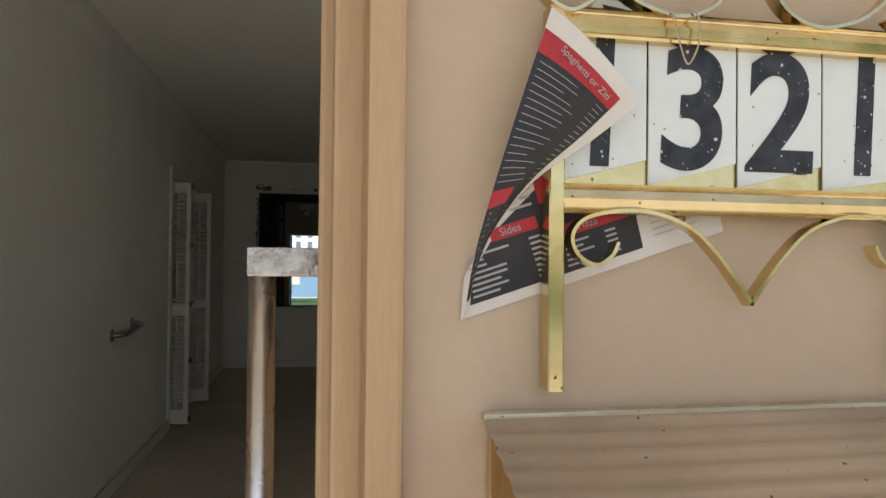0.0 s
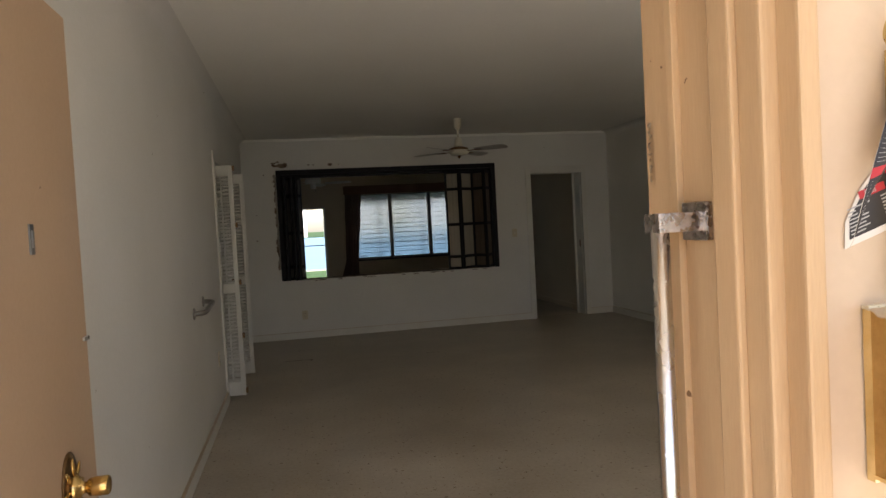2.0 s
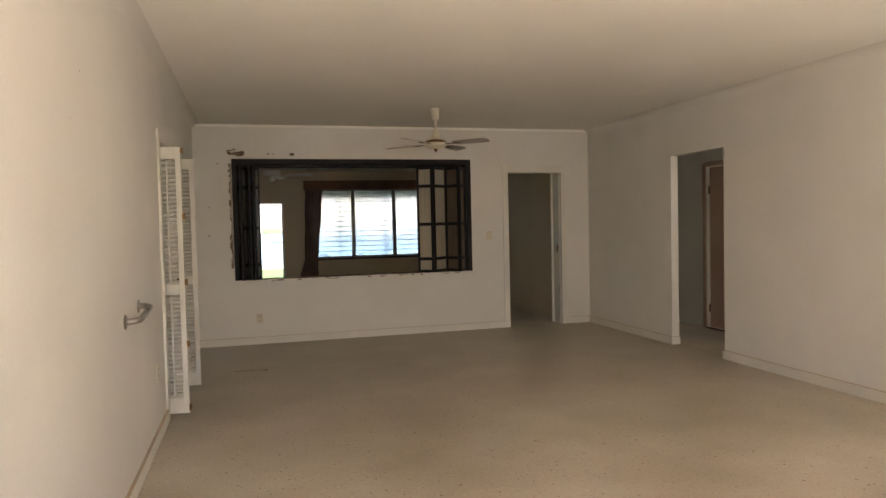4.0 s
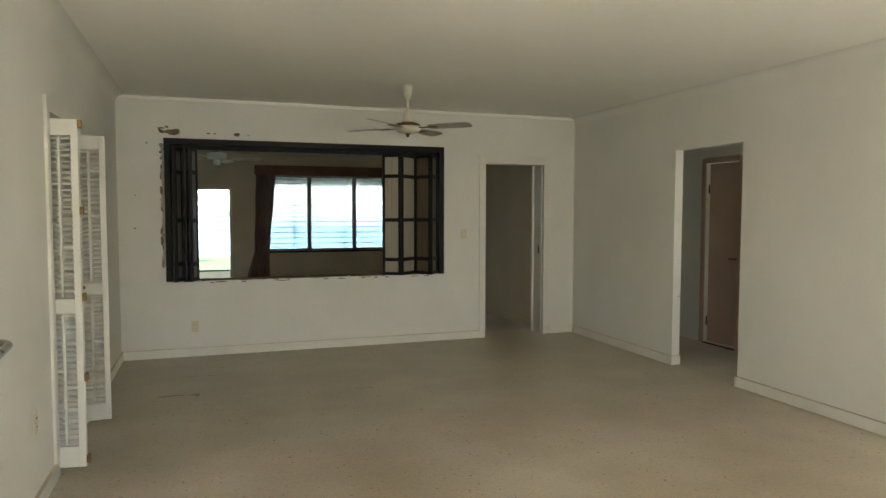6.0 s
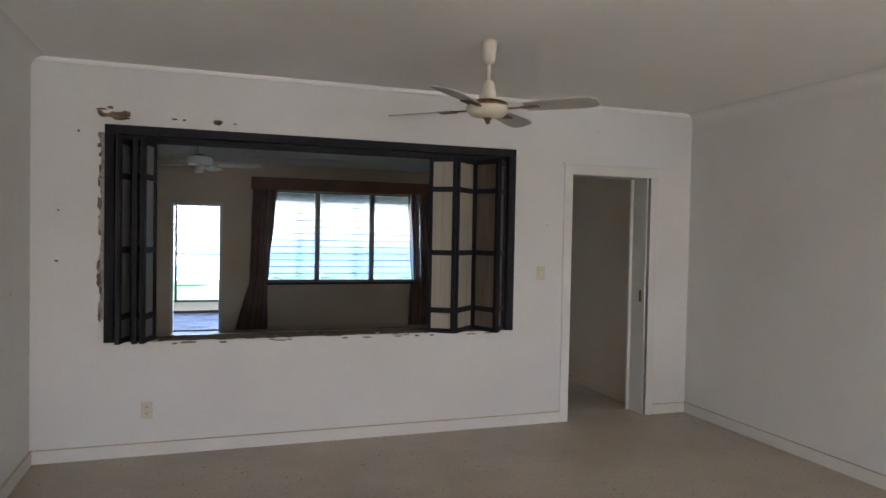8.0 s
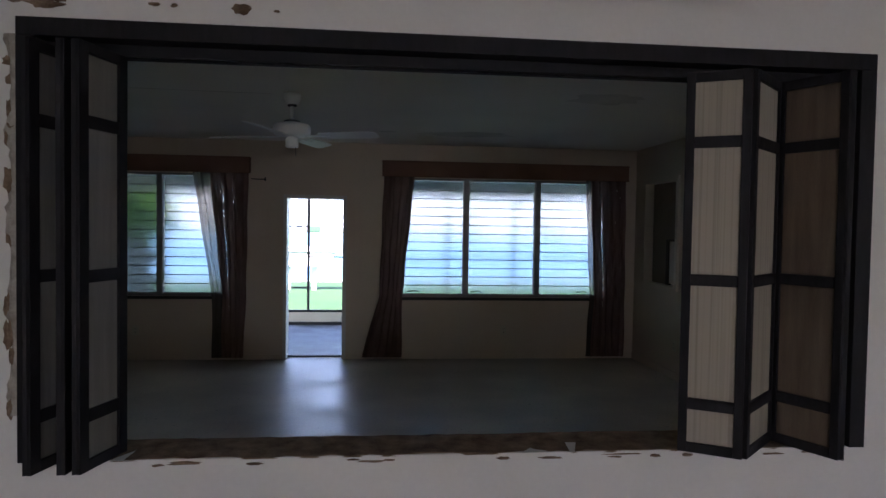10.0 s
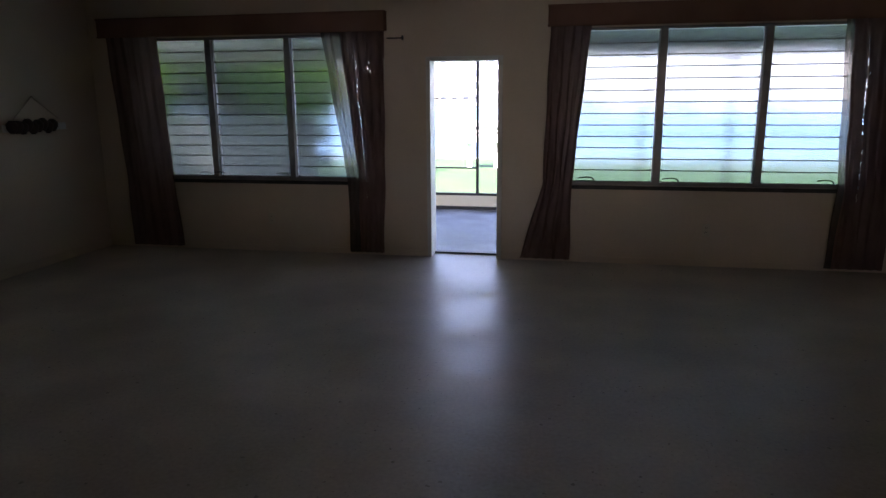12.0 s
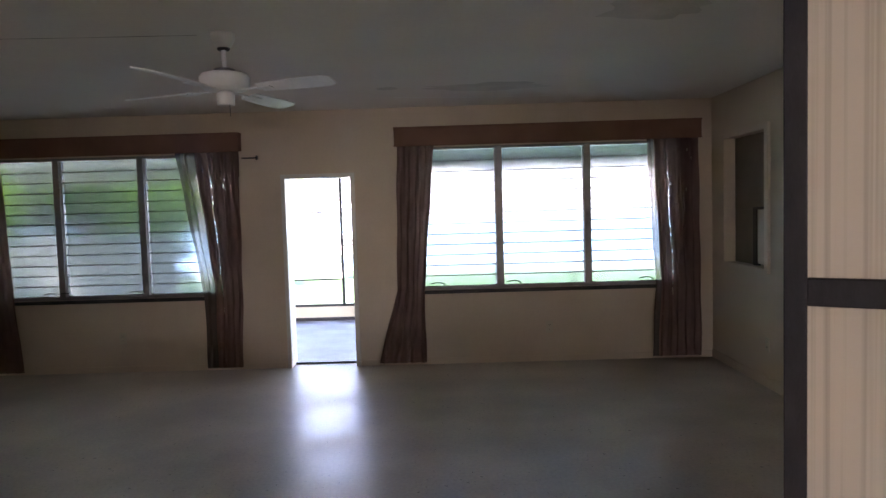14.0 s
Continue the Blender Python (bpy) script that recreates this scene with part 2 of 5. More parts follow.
M_BARK = surf("bark", (0.10, 0.075, 0.05), (0.2, 0.15, 0.1), 8.0, 0.9, bump=0.8, fine=30)
M_WATER = surf("bay_water", (0.11, 0.225, 0.315), (0.15, 0.27, 0.36), 0.05, 0.45, bump=0.6, fine=0.8, spec=0.25)
M_HOUSE = surf("white_stucco", (0.72, 0.71, 0.68), (0.8, 0.79, 0.76), 0.5, 0.8, bump=0.1)
M_ROOF = surf("grey_roof_tile", (0.25, 0.23, 0.22), (0.36, 0.34, 0.32), 1.0, 0.8, bump=0.3)
M_PANE = surf("grey_window_pane", (0.14, 0.17, 0.2), (0.22, 0.25, 0.28), 1.0, 0.08, bump=0.0, spec=0.6)
M_GREENGL = clear_glass("green_frosted_glass", (0.21, 0.29, 0.285), 0.25, 0.6, 0.2)
M_ORANGE = surf("orange_wall_paint", (0.55, 0.25, 0.10), (0.62, 0.30, 0.13), 1.5, 0.7)
M_NICHE = surf("brown_painted_board", (0.20, 0.15, 0.105), (0.27, 0.21, 0.15), 3.0, 0.6, bump=0.1)
M_MESH = clear_glass("insect_screen", (0.40, 0.40, 0.40), 0.8, 0.17, 0.6)
M_DAMP = surf("damp_ceiling_stain", (0.58, 0.53, 0.46), (0.78, 0.73, 0.655), 3.0, 0.8, bump=0.1)
M_STAIN = surf("floor_stain", (0.16, 0.11, 0.07), (0.30, 0.24, 0.17), 20.0, 0.6, bump=0.1)


def ribbed_panel():
    """Pale shutter panel with fine uneven upright threads."""
    m = surf("ribbed_pale_panel", (0.50, 0.47, 0.43), (0.60, 0.57, 0.53), 4.0, 0.5, 0.0, 0.05)
    n, l = m.node_tree.nodes, m.node_tree.links
    b = n["Principled BSDF"]
    tc = next(x for x in n if x.type == "TEX_COORD")
    mp = n.new("ShaderNodeMapping")
    mp.inputs["Scale"].default_value = (120, 40, 0.6)
    l.new(tc.outputs["Object"], mp.inputs[0])
    t = n.new("ShaderNodeTexNoise")
    t.inputs["Scale"].default_value, t.inputs["Detail"].default_value = 1.0, 3
    l.new(mp.outputs[0], t.inputs["Vector"])
    r = n.new("ShaderNodeValToRGB")
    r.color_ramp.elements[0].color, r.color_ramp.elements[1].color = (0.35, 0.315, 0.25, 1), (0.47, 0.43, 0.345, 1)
    r.color_ramp.elements[0].position, r.color_ramp.elements[1].position = 0.30, 0.5
    l.new(t.outputs[0], r.inputs[0])
    l.new(r.outputs[0], b.inputs["Base Color"])
    tl = n.new("ShaderNodeBsdfTranslucent")
    l.new(r.outputs[0], tl.inputs[0])
    mx = n.new("ShaderNodeMixShader")
    mx.inputs[0].default_value = 0.2
    l.new(b.outputs[0], mx.inputs[1])
    l.new(tl.outputs[0], mx.inputs[2])
    l.new(mx.outputs[0], n["Material Output"].inputs[0])
    return m


M_RIB = ribbed_panel()
# grey copy of the pale ribbed panel, shade put into its colour
M_RIB_SHADED = surf("shaded_grey_ribbed_panel", (0.15, 0.145, 0.135), (0.22, 0.215, 0.20), 4.0, 0.35, bump=0.1, stretch=(8, 8, 0.5))
# dark brown copy of the ribbed panel for leaves that get less light
M_RIB_SHADED_BROWN = surf("shaded_brown_ribbed_panel", (0.095, 0.07, 0.048), (0.16, 0.12, 0.085), 5.0, 0.55, bump=0.12, stretch=(6, 6, 0.6))
specks(M_DIGIT, 330.0, 0.36, 0.13, (0.6, 0.6, 0.58))
specks(M_PLATE, 120.0, 0.12, 0.2, (0.35, 0.30, 0.22))
specks(M_TIN, 110.0, 0.11, 0.25, (0.14, 0.09, 0.06))
specks(M_GOLDP, 170.0, 0.13, 0.4, (0.22, 0.16, 0.08))
specks(M_GOLD, 150.0, 0.14, 0.25, (0.20, 0.11, 0.04))
specks(M_FACADE, 16.0, 0.035, 0.25, (0.34, 0.24, 0.16))
specks(M_JAMB, 22.0, 0.06, 0.25, (0.16, 0.08, 0.03))
specks(M_WALL, 6.0, 0.03, 0.3, (0.36, 0.32, 0.26))
specks(M_DOORP, 9.0, 0.03, 0.2, (0.3, 0.2, 0.13))
specks(M_CONC, 3.0, 0.16, 0.3, (0.36, 0.36, 0.36))

# ---- building helpers ----


def box(bm, x0, x1, y0, y1, z0, z1, m=None):
    vs = [bm.verts.new((x, y, z)) for x in (x0, x1) for y in (y0, y1) for z in (z0, z1)]
    for f in ((0, 1, 3, 2), (4, 6, 7, 5), (0, 4, 5, 1), (2, 3, 7, 6), (0, 2, 6, 4), (1, 5, 7, 3)):
        bm.faces.new([vs[i] for i in f])
    if m is not None:
        bmesh.ops.transform(bm, matrix=m, verts=vs)
    return vs


def bevel(bm, w=0.003, seg=2):
    bmesh.ops.recalc_face_normals(bm, faces=bm.faces)
    sharp = [e for e in bm.edges if e.is_manifold and e.calc_face_angle(0) > 0.6]
    bmesh.ops.bevel(bm, geom=sharp, offset=w, segments=seg, affect="EDGES", profile=0.6)
    return bm


def boxes(*rows, bev=0.0, m=None):
    bm = bmesh.new()
    for r in rows:
        box(bm, *r, m=m)
    if bev:
        bevel(bm, bev)
    return bm


def to_mesh(name, bm, material, smooth=False):
    bmesh.ops.recalc_face_normals(bm, faces=bm.faces)
    me = bpy.data.meshes.new(name)
    bm.to_mesh(me)
    bm.free()
    me.materials.append(material)
    if smooth:
        for p in me.polygons:
            p.use_smooth = True
    return me


def part(name, bm, material, parent=None, label="", smooth=False):
    """Links a bmesh as one mesh object under a thing or a part."""
    ob = new(name, to_mesh(name, bm, material, smooth) if isinstance(bm, bmesh.types.BMesh) else bm)
    if parent is not None:
        ob.parent = parent
    return tagged(ob, label)


def thing(name, label, category, group="", at=(0, 0, 0), kind=""):
    """An empty at a thing's base; its parts are built round it."""
    e = new(name)
    e.empty_display_size = 0.1
    e.location = at
    return tagged(e, label, category, group, kind)


def structure(name, bm, material, label, category, smooth=False):
    return tagged(part(name, bm, material, None, "", smooth), label, category, kind="structure")


def tube(bm, pts, r, sides=10, cap=True):
    """A round bar along a list of points."""
    pts = [Vector(p) for p in pts]
    rings = []
    for i, p in enumerate(pts):
        d = (pts[min(i + 1, len(pts) - 1)] - pts[max(i - 1, 0)]).normalized()
        u = d.orthogonal().normalized() if not rings else (uu - d * uu.dot(d)).normalized()
        uu = u
        w = d.cross(u)
        rings.append([bm.verts.new(p + r * (math.cos(a) * u + math.sin(a) * w)) for a in (2 * math.pi * k / sides for k in range(sides))])
    for a, b in zip(rings, rings[1:]):
        for k in range(sides):
            bm.faces.new((a[k], a[(k + 1) % sides], b[(k + 1) % sides], b[k]))
    if cap:
        bm.faces.new(rings[0][::-1])
        bm.faces.new(rings[-1])
    return bm


def lathe(bm, profile, m=Matrix(), sides=24):
    """Turned shape: (radius, height) from bottom to top round z."""
    rings = []
    for r, z in profile:
        r = max(r, 0.0004)
        rings.append([bm.verts.new(m @ Vector((r * math.cos(a), r * math.sin(a), z))) for a in (2 * math.pi * k / sides for k in range(sides))])
    for a, b in zip(rings, rings[1:]):
        for k in range(sides):
            bm.faces.new((a[k], a[(k + 1) % sides], b[(k + 1) % sides], b[k]))
    bm.faces.new(rings[0][::-1])
    bm.faces.new(rings[-1])
    return bm


def smooth_line(pts, n=6):
    """Catmull-Rom through points of two or three numbers."""
    p = [Vector(q) for q in pts]
    p = [p[0] * 2 - p[1]] + p + [p[-1] * 2 - p[-2]]
    out = []
    for i in range(1, len(p) - 2):
        for k in range(n):
            t = k / n
            out.append(0.5 * (2 * p[i] + (p[i + 1] - p[i - 1]) * t + (2 * p[i - 1] - 5 * p[i] + 4 * p[i + 1] - p[i + 2]) * t * t
                              + (3 * p[i] - p[i - 1] - 3 * p[i + 1] + p[i + 2]) * t ** 3))
    return out + [p[-2]]


def strap(bm, line, y0, y1, thick):
    """A flat metal strap bent along (x, z) points, its width along y."""
    rows = []
    for i, q in enumerate(line):
        d = (line[min(i + 1, len(line) - 1)] - line[max(i - 1, 0)]).normalized()
        s = Vector((-d.y, d.x)) * thick / 2
        a, b = q + s, q - s
        rows.append([bm.verts.new(v) for v in ((a.x, y0, a.y), (a.x, y1, a.y), (b.x, y1, b.y), (b.x, y0, b.y))])
    for a, b in zip(rows, rows[1:]):
        for k in range(4):
            bm.faces.new((a[k], a[(k + 1) % 4], b[(k + 1) % 4], b[k]))
    bm.faces.new(rows[0][::-1])
    bm.faces.new(rows[-1])
    return bm


def lettering(name, words, size, m, material, parent, extrude=0.0004, squash=1.0, fat=0.0):
    c = bpy.data.curves.new(name, "FONT")
    c.body, c.size, c.extrude, c.align_x, c.align_y = words, size, extrude, "CENTER", "CENTER"
    c.offset = fat
    tmp = new(name, c)
    me = bpy.data.meshes.new_from_object(tmp.evaluated_get(bpy.context.evaluated_depsgraph_get()))
    bpy.data.objects.remove(tmp)
    me.transform(m @ Matrix.Diagonal((squash, 1, 1, 1)))
    me.materials.clear()
    me.materials.append(material)
    ob = new(name, me)
    ob.parent = parent
    return ob


def wall(name, along, at, thick, lo, hi, z0, z1, holes, material, label):
    """A wall along x or y, from at to at + thick across, with rectangular holes (lo, hi, z0, z1) right through it."""
    cuts = sorted({lo, hi, *[h[0] for h in holes], *[h[1] for h in holes]})
    levels = sorted({z0, z1, *[h[2] for h in holes], *[h[3] for h in holes]})
    cuts, levels = [c for c in cuts if lo <= c <= hi], [c for c in levels if z0 <= c <= z1]
    solid = [[not any(h[0] <= (a + b) / 2 <= h[1] and h[2] <= (c + d) / 2 <= h[3] for h in holes)
              for c, d in zip(levels, levels[1:])] for a, b in zip(cuts, cuts[1:])]
    bm, made = bmesh.new(), {}

    def v(i, k, far):
        key = (i, k, far)
        if key not in made:
            y = at + thick if far else at
            made[key] = bm.verts.new((cuts[i], y, levels[k]) if along == "x" else (y, cuts[i], levels[k]))
        return made[key]

    ni, nk = len(cuts) - 1, len(levels) - 1
    for i in range(ni):
        for k in range(nk):
            if not solid[i][k]:
                continue
            for far in (0, 1):
                bm.faces.new((v(i, k, far), v(i + 1, k, far), v(i + 1, k + 1, far), v(i, k + 1, far)))
            for di, dk, (a, b) in ((-1, 0, ((i, k), (i, k + 1))), (1, 0, ((i + 1, k), (i + 1, k + 1))), (0, -1, ((i, k), (i + 1, k))), (0, 1, ((i, k + 1), (i + 1, k + 1)))):
                j, q = i + di, k + dk
                if not (0 <= j < ni and 0 <= q < nk and solid[j][q]):
                    bm.faces.new((v(*a, 0), v(*b, 0), v(*b, 1), v(*a, 1)))
    return structure(name, bm, material, label, "wall")


def scar(parent, x, z, w, h, y, material, seed, name="plaster_scar"):
    """A ragged patch of broken plaster, a few millimetres proud of a wall along x."""
    rnd = random.Random(seed)
    bm = bmesh.new()
    n = 14
    rim = []
    for k in range(n):
        a, r = 2 * math.pi * k / n, rnd.uniform(0.55, 1.0)
        rim.append(bm.verts.new((x + 0.5 * w * r * math.cos(a), y, z + 0.5 * h * r * math.sin(a))))
    mid = bm.verts.new((x, y - 0.006, z))
    for k in range(n):
        bm.faces.new((rim[k], rim[(k + 1) % n], mid))
    back = bm.faces.new(rim[::-1])
    return part(name, bm, material, parent)

# ---- the large structure ----
CEIL = 2.63
front = wall("wall_front", "x", 1.075, 0.2, -3.6, 7.2, -0.22, 2.75, [(-0.47, 0.7235, -0.3, 2.12), (1.285, 4.15, 0.92, 2.1)], M_FACADE, "smooth peach-painted front wall with door and window openings")
lining = wall("wall_front_inside", "x", 1.275, 0.02, -0.53, 4.57, 0.0, CEIL, [(-0.47, 0.7235, -0.3, 2.12), (1.285, 4.15, 0.92, 2.1)], M_WALL, "white-painted inner face of the front wall")
left = wall("wall_left", "y", -0.68, 0.15, 1.295, 9.54, 0.0, CEIL, [(6.44, 7.44, -1, 2.05)], M_WALL, "old white-painted wall with a closet opening")
right = wall("wall_right", "y", 4.57, 0.088, 1.295, 9.54, 0.0, CEIL, [(6.757, 7.628, -1, 2.085)], M_WALL, "old white-painted wall with a doorless opening to the hall")
mid = wall("wall_middle", "x", 9.54, 0.2, -3.6, 4.7, 0.0, CEIL, [(-0.1, 2.875, 0.775, 2.225), (3.39, 4.15, -1, 2.05)], M_WALL, "white-painted wall with a wide pass-through window and a doorway, plaster broken at the frame")
wall("wall_middle_back", "x", 9.742, 0.02, -3.5, 4.23, 0.0, CEIL, [(-0.1, 2.875, 0.775, 2.225), (3.39, 4.15, -1, 2.05)], M_WALLB, "cream-painted back of the middle wall")
back = wall("wall_back", "x", 15.21, 0.2, -3.7, 4.45, -0.25, CEIL, [(-3.05, -0.50, 0.735, 2.14), (0.035, 0.727, -1, 1.9), (1.29, 3.90, 0.735, 2.14)], M_WALLB, "cream-painted back wall with two louvred windows and a doorway to the patio")
wall("wall_back_left", "y", -3.65, 0.15, 9.74, 15.21, 0.0, CEIL, [], M_WALLB, "cream-painted side wall of the back room")
bright = wall("wall_back_right", "y", 4.23, 0.2, 9.74, 15.21, 0.0, CEIL, [(14.06, 14.86, 0.97, 2.1)], M_WALLB, "cream-painted side wall with a recessed opening")

structure("floor", boxes((-0.68, 4.7, 1.2, 9.7, -0.2, 0.0)), M_FLOOR, "worn cream terrazzo floor with brown chips and stains", "floor")
structure("floor_back_room", boxes((-3.65, 4.43, 9.70, 15.36, -0.2, 0.0)), M_FLOORB, "dull grey polished terrazzo floor, worn and stained", "floor")
structure("ceiling", boxes((-0.68, 4.7, 1.2, 9.6, CEIL, CEIL + 0.1)), M_CEIL, "plain off-white plaster ceiling", "ceiling")
structure("ceiling_back_room", boxes((-3.65, 4.43, 9.6, 15.3, CEIL - 0.10, CEIL + 0.1)), M_CEILB, "stained off-white ceiling with cracks", "ceiling")
# the hall past the opening
structure("floor_hall", boxes((4.658, 7.2, 5.6, 9.6, -0.2, -0.002)), M_FLOORB, "pale grey hall floor", "floor")
structure("ceiling_hall", boxes((4.658, 7.2, 5.6, 9.6, 2.45, 2.55)), M_CEIL, "plain hall ceiling", "ceiling")
wall("wall_hall_end", "y", 5.66, 0.1, 5.6, 9.54, 0.0, 2.45, [(7.965, 8.475, -1, 2.04), (6.6, 7.90, 0.10, 2.05)], M_WALL, "hall wall with a door opening and a glazed opening")
# opening out of view, added for the hall fill lamp
wall("wall_hall_south", "x", 5.5, 0.1, 4.658, 7.2, 0.0, 2.45, [(4.75, 5.65, 1.05, 1.95)], M_WALL, "plain hall wall")
wall("wall_hall_north", "x", 9.54, 0.1, 4.7, 7.2, 0.0, 2.45, [], M_WALL, "plain hall wall")
# opening out of view, added to let light into the far room
wall("wall_hall_room", "y", 7.1, 0.1, 5.6, 9.54, 0.0, 2.45, [(6.3, 8.2, 0.9, 2.0)], M_ORANGE, "orange-painted wall of the room past the hall")
# closet behind the louvred doors
wall("wall_closet", "y", -1.35, 0.08, 6.2, 7.7, 0.0, 2.4, [], M_WALL, "plain back wall of the closet")
wall("wall_closet_near", "x", 6.2, 0.08, -1.35, -0.68, 0.0, 2.4, [], M_WALL, "plain side wall of the closet")
wall("wall_closet_far", "x", 7.62, 0.08, -1.35, -0.68, 0.0, 2.4, [], M_WALL, "plain side wall of the closet")
structure("ceiling_closet", boxes((-1.35, -0.68, 6.2, 7.7, 2.4, 2.48)), M_CEIL, "plain closet ceiling", "ceiling")
structure("floor_closet", boxes((-1.35, -0.68, 6.2, 7.7, -0.2, -0.003)), M_FLOOR, "closet floor", "floor")
# niche behind the recessed opening
structure("niche_back", boxes((4.55, 4.6, 13.9, 15.0, 0.85, 2.2), (4.43, 4.55, 14.9, 15.0, 0.85, 2.2), (4.43, 4.55, 13.9, 14.02, 0.85, 2.2),
                              (4.43, 4.55, 14.02, 14.9, 2.12, 2.2), (4.43, 4.55, 14.02, 14.9, 0.85, 0.95)), M_TIN, "brown-painted lining of a wall niche", "wall niche")


def board(name, rows, label="painted skirting board along the wall"):
    structure(name, boxes(*rows, bev=0.004), M_WALLB if "back" in name else M_TRIM, label, "baseboard")
    if "back" not in name:
        structure(name + "_seam", boxes(*[(a, b, c, d, 0.0855, 0.0890) for a, b, c, d, *_ in rows]), M_TIN, "thin tan seam above the skirting board", "baseboard")


board("baseboard_middle", [(-0.53, 3.315, 9.522, 9.54, 0, 0.085), (4.225, 4.57, 9.522, 9.54, 0, 0.085)])
board("baseboard_left", [(-0.53, -0.512, 1.3, 6.36, 0, 0.085), (-0.53, -0.512, 7.52, 9.522, 0, 0.085)])
board("baseboard_right", [(4.552, 4.57, 1.3, 6.755, 0, 0.085), (4.552, 4.57, 7.608, 9.522, 0, 0.085), (4.552, 4.66, 6.757, 6.775, 0, 0.085), (4.57, 4.66, 7.608, 7.626, 0, 0.085)])
board("baseboard_back", [(-3.5, 0.0, 15.2, 15.21, 0, 0.06), (0.76, 4.23, 15.2, 15.21, 0, 0.06)])
board("baseboard_back_right", [(4.215, 4.23, 9.77, 15.195, 0, 0.08)])
board("baseboard_back_left", [(-3.5, -3.485, 9.77, 15.195, 0, 0.08)])
structure("trim_crown", boxes((-0.50, 4.54, 9.518, 9.54, CEIL - 0.03, CEIL), bev=0.006), M_CEIL, "small painted crown moulding", "trim")


def cove(name, corner, inward, y0, y1, r=0.09, n=12):
    """Plaster curve between a side wall and the ceiling."""
    bm = bmesh.new()
    curve = [(corner + inward * r * (1 - math.cos(math.pi / 2 * k / n)), CEIL - r * (1 - math.sin(math.pi / 2 * k / n))) for k in range(n + 1)]
    for line in (curve, [curve[0], (corner, CEIL), curve[-1]]):
        ends = [[bm.verts.new((x, y, z)) for x, z in line] for y in (y0, y1)]
        for k in range(len(line) - 1):
            f = bm.faces.new((ends[0][k], ends[0][k + 1], ends[1][k + 1], ends[1][k]))
            f.smooth = line is curve
    return structure(name, bm, M_WALL, "rounded plaster cove between wall and ceiling", "cove")


cove("cove_left", -0.53, 1, 1.3, 9.53)
cove("cove_right", 4.57, -1, 1.3, 9.53)
structure("trim_doorway", boxes((3.315, 3.39, 9.524, 9.56, 0, 2.05), (4.15, 4.225, 9.524, 9.56, 0, 2.05), (3.315, 4.225, 9.522, 9.56, 2.05, 2.13),
                                (3.30, 4.24, 9.512, 9.54, 2.13, 2.15), (3.385, 3.405, 9.56, 9.77, 0, 2.05), (4.135, 4.155, 9.56, 9.77, 0, 2.05), (4.107, 4.135, 9.75, 9.775, 0, 2.05), bev=0.003), M_TRIM, "cream-painted door casing with stepped head", "trim")
part("strike_plate", boxes((4.128, 4.134, 9.60, 9.63, 0.98, 1.08), bev=0.001), M_BRASSD, bpy.data.objects["trim_doorway"], "small tarnished strike plate")
structure("trim_closet", boxes((-0.532, -0.515, 6.36, 6.44, 0, 2.07), (-0.532, -0.515, 7.44, 7.52, 0, 2.07), (-0.532, -0.515, 6.36, 7.52, 2.05, 2.13), bev=0.003), M_TRIM, "cream-painted closet casing", "trim")

# entrance frame: two stepped mouldings, a flat jamb and stops
structure("trim_entrance", boxes((0.695, 0.722, 1.050, 1.10, -0.2, 2.16), (0.672, 0.697, 1.085, 1.13, -0.2, 2.13), (0.697, 0.735, 1.10, 1.15, -0.2, 2.13),
                                 (0.662, 0.735, 1.13, 1.175, -0.2, 2.12), (0.674, 0.735, 1.175, 1.36, -0.2, 2.12),
                                 (-0.52, -0.47, 1.055, 1.10, -0.2, 2.16), (-0.49, -0.455, 1.10, 1.30, -0.2, 2.12),
                                 (-0.455, 0.662, 1.10, 1.30, 2.06, 2.12), (-0.52, 0.728, 1.055, 1.10, 2.10, 2.16), bev=0.004), M_JAMB, "tan-painted wooden entrance frame with stepped mouldings", "door frame")
structure("threshold", boxes((-0.47, 0.70, 1.06, 1.30, -0.06, 0.012), bev=0.006), M_DULL, "worn metal door threshold", "threshold")
rust_rnd = random.Random(41)
strike = bmesh.new()
left_rim, right_rim = [], []
for k in range(22):
    z = 1.462 + 0.0043 * k
    left_rim.append(strike.verts.new((0.6665, 1.332 + rust_rnd.uniform(-0.007, 0.004), z)))
    right_rim.append(strike.verts.new((0.6725, 1.349 + rust_rnd.uniform(-0.006, 0.004), z + rust_rnd.uniform(-0.001, 0.001))))
for k in range(21):
    if k % 4 != 2:
        strike.faces.new((left_rim[k], right_rim[k], right_rim[k + 1], left_rim[k + 1]))
strike = part("strike_plate", strike, M_FLAKE, bpy.data.objects["trim_entrance"], "rusty ragged strike plate")
structure("trim_jamb_bead", boxes((0.663, 0.6745, 1.258, 1.276, 0.0, 2.06), bev=0.002), M_JAMB, "thin painted bead on the door jamb", "trim")

# outside: ground, porch, patio, canal
bm = bmesh.new()
prof = [(-900, -0.24), (-2.2, -0.24), (30.0, -0.3), (30.1, -1.6), (100, -4.0), (199.5, -1.6), (200, -0.4), (900, -0.3)]
rows = [[bm.verts.new((x, y, z)) for x in (-900, -60, 60, 900)] for y, z in prof]
for a, b in zip(rows, rows[1:]):
    for k in range(3):
        bm.faces.new((a[k], a[k + 1], b[k + 1], b[k]))
structure("ground", bm, M_LAWN, "green lawn sloping to the bay", "ground")
bm = bmesh.new()
bm.faces.new([bm.verts.new(p) for p in ((-850, 30.05, -0.55), (850, 30.05, -0.55), (850, 199.9, -0.55), (-850, 199.9, -0.55))])
structure("water", bm, M_WATER, "blue bay water", "water")
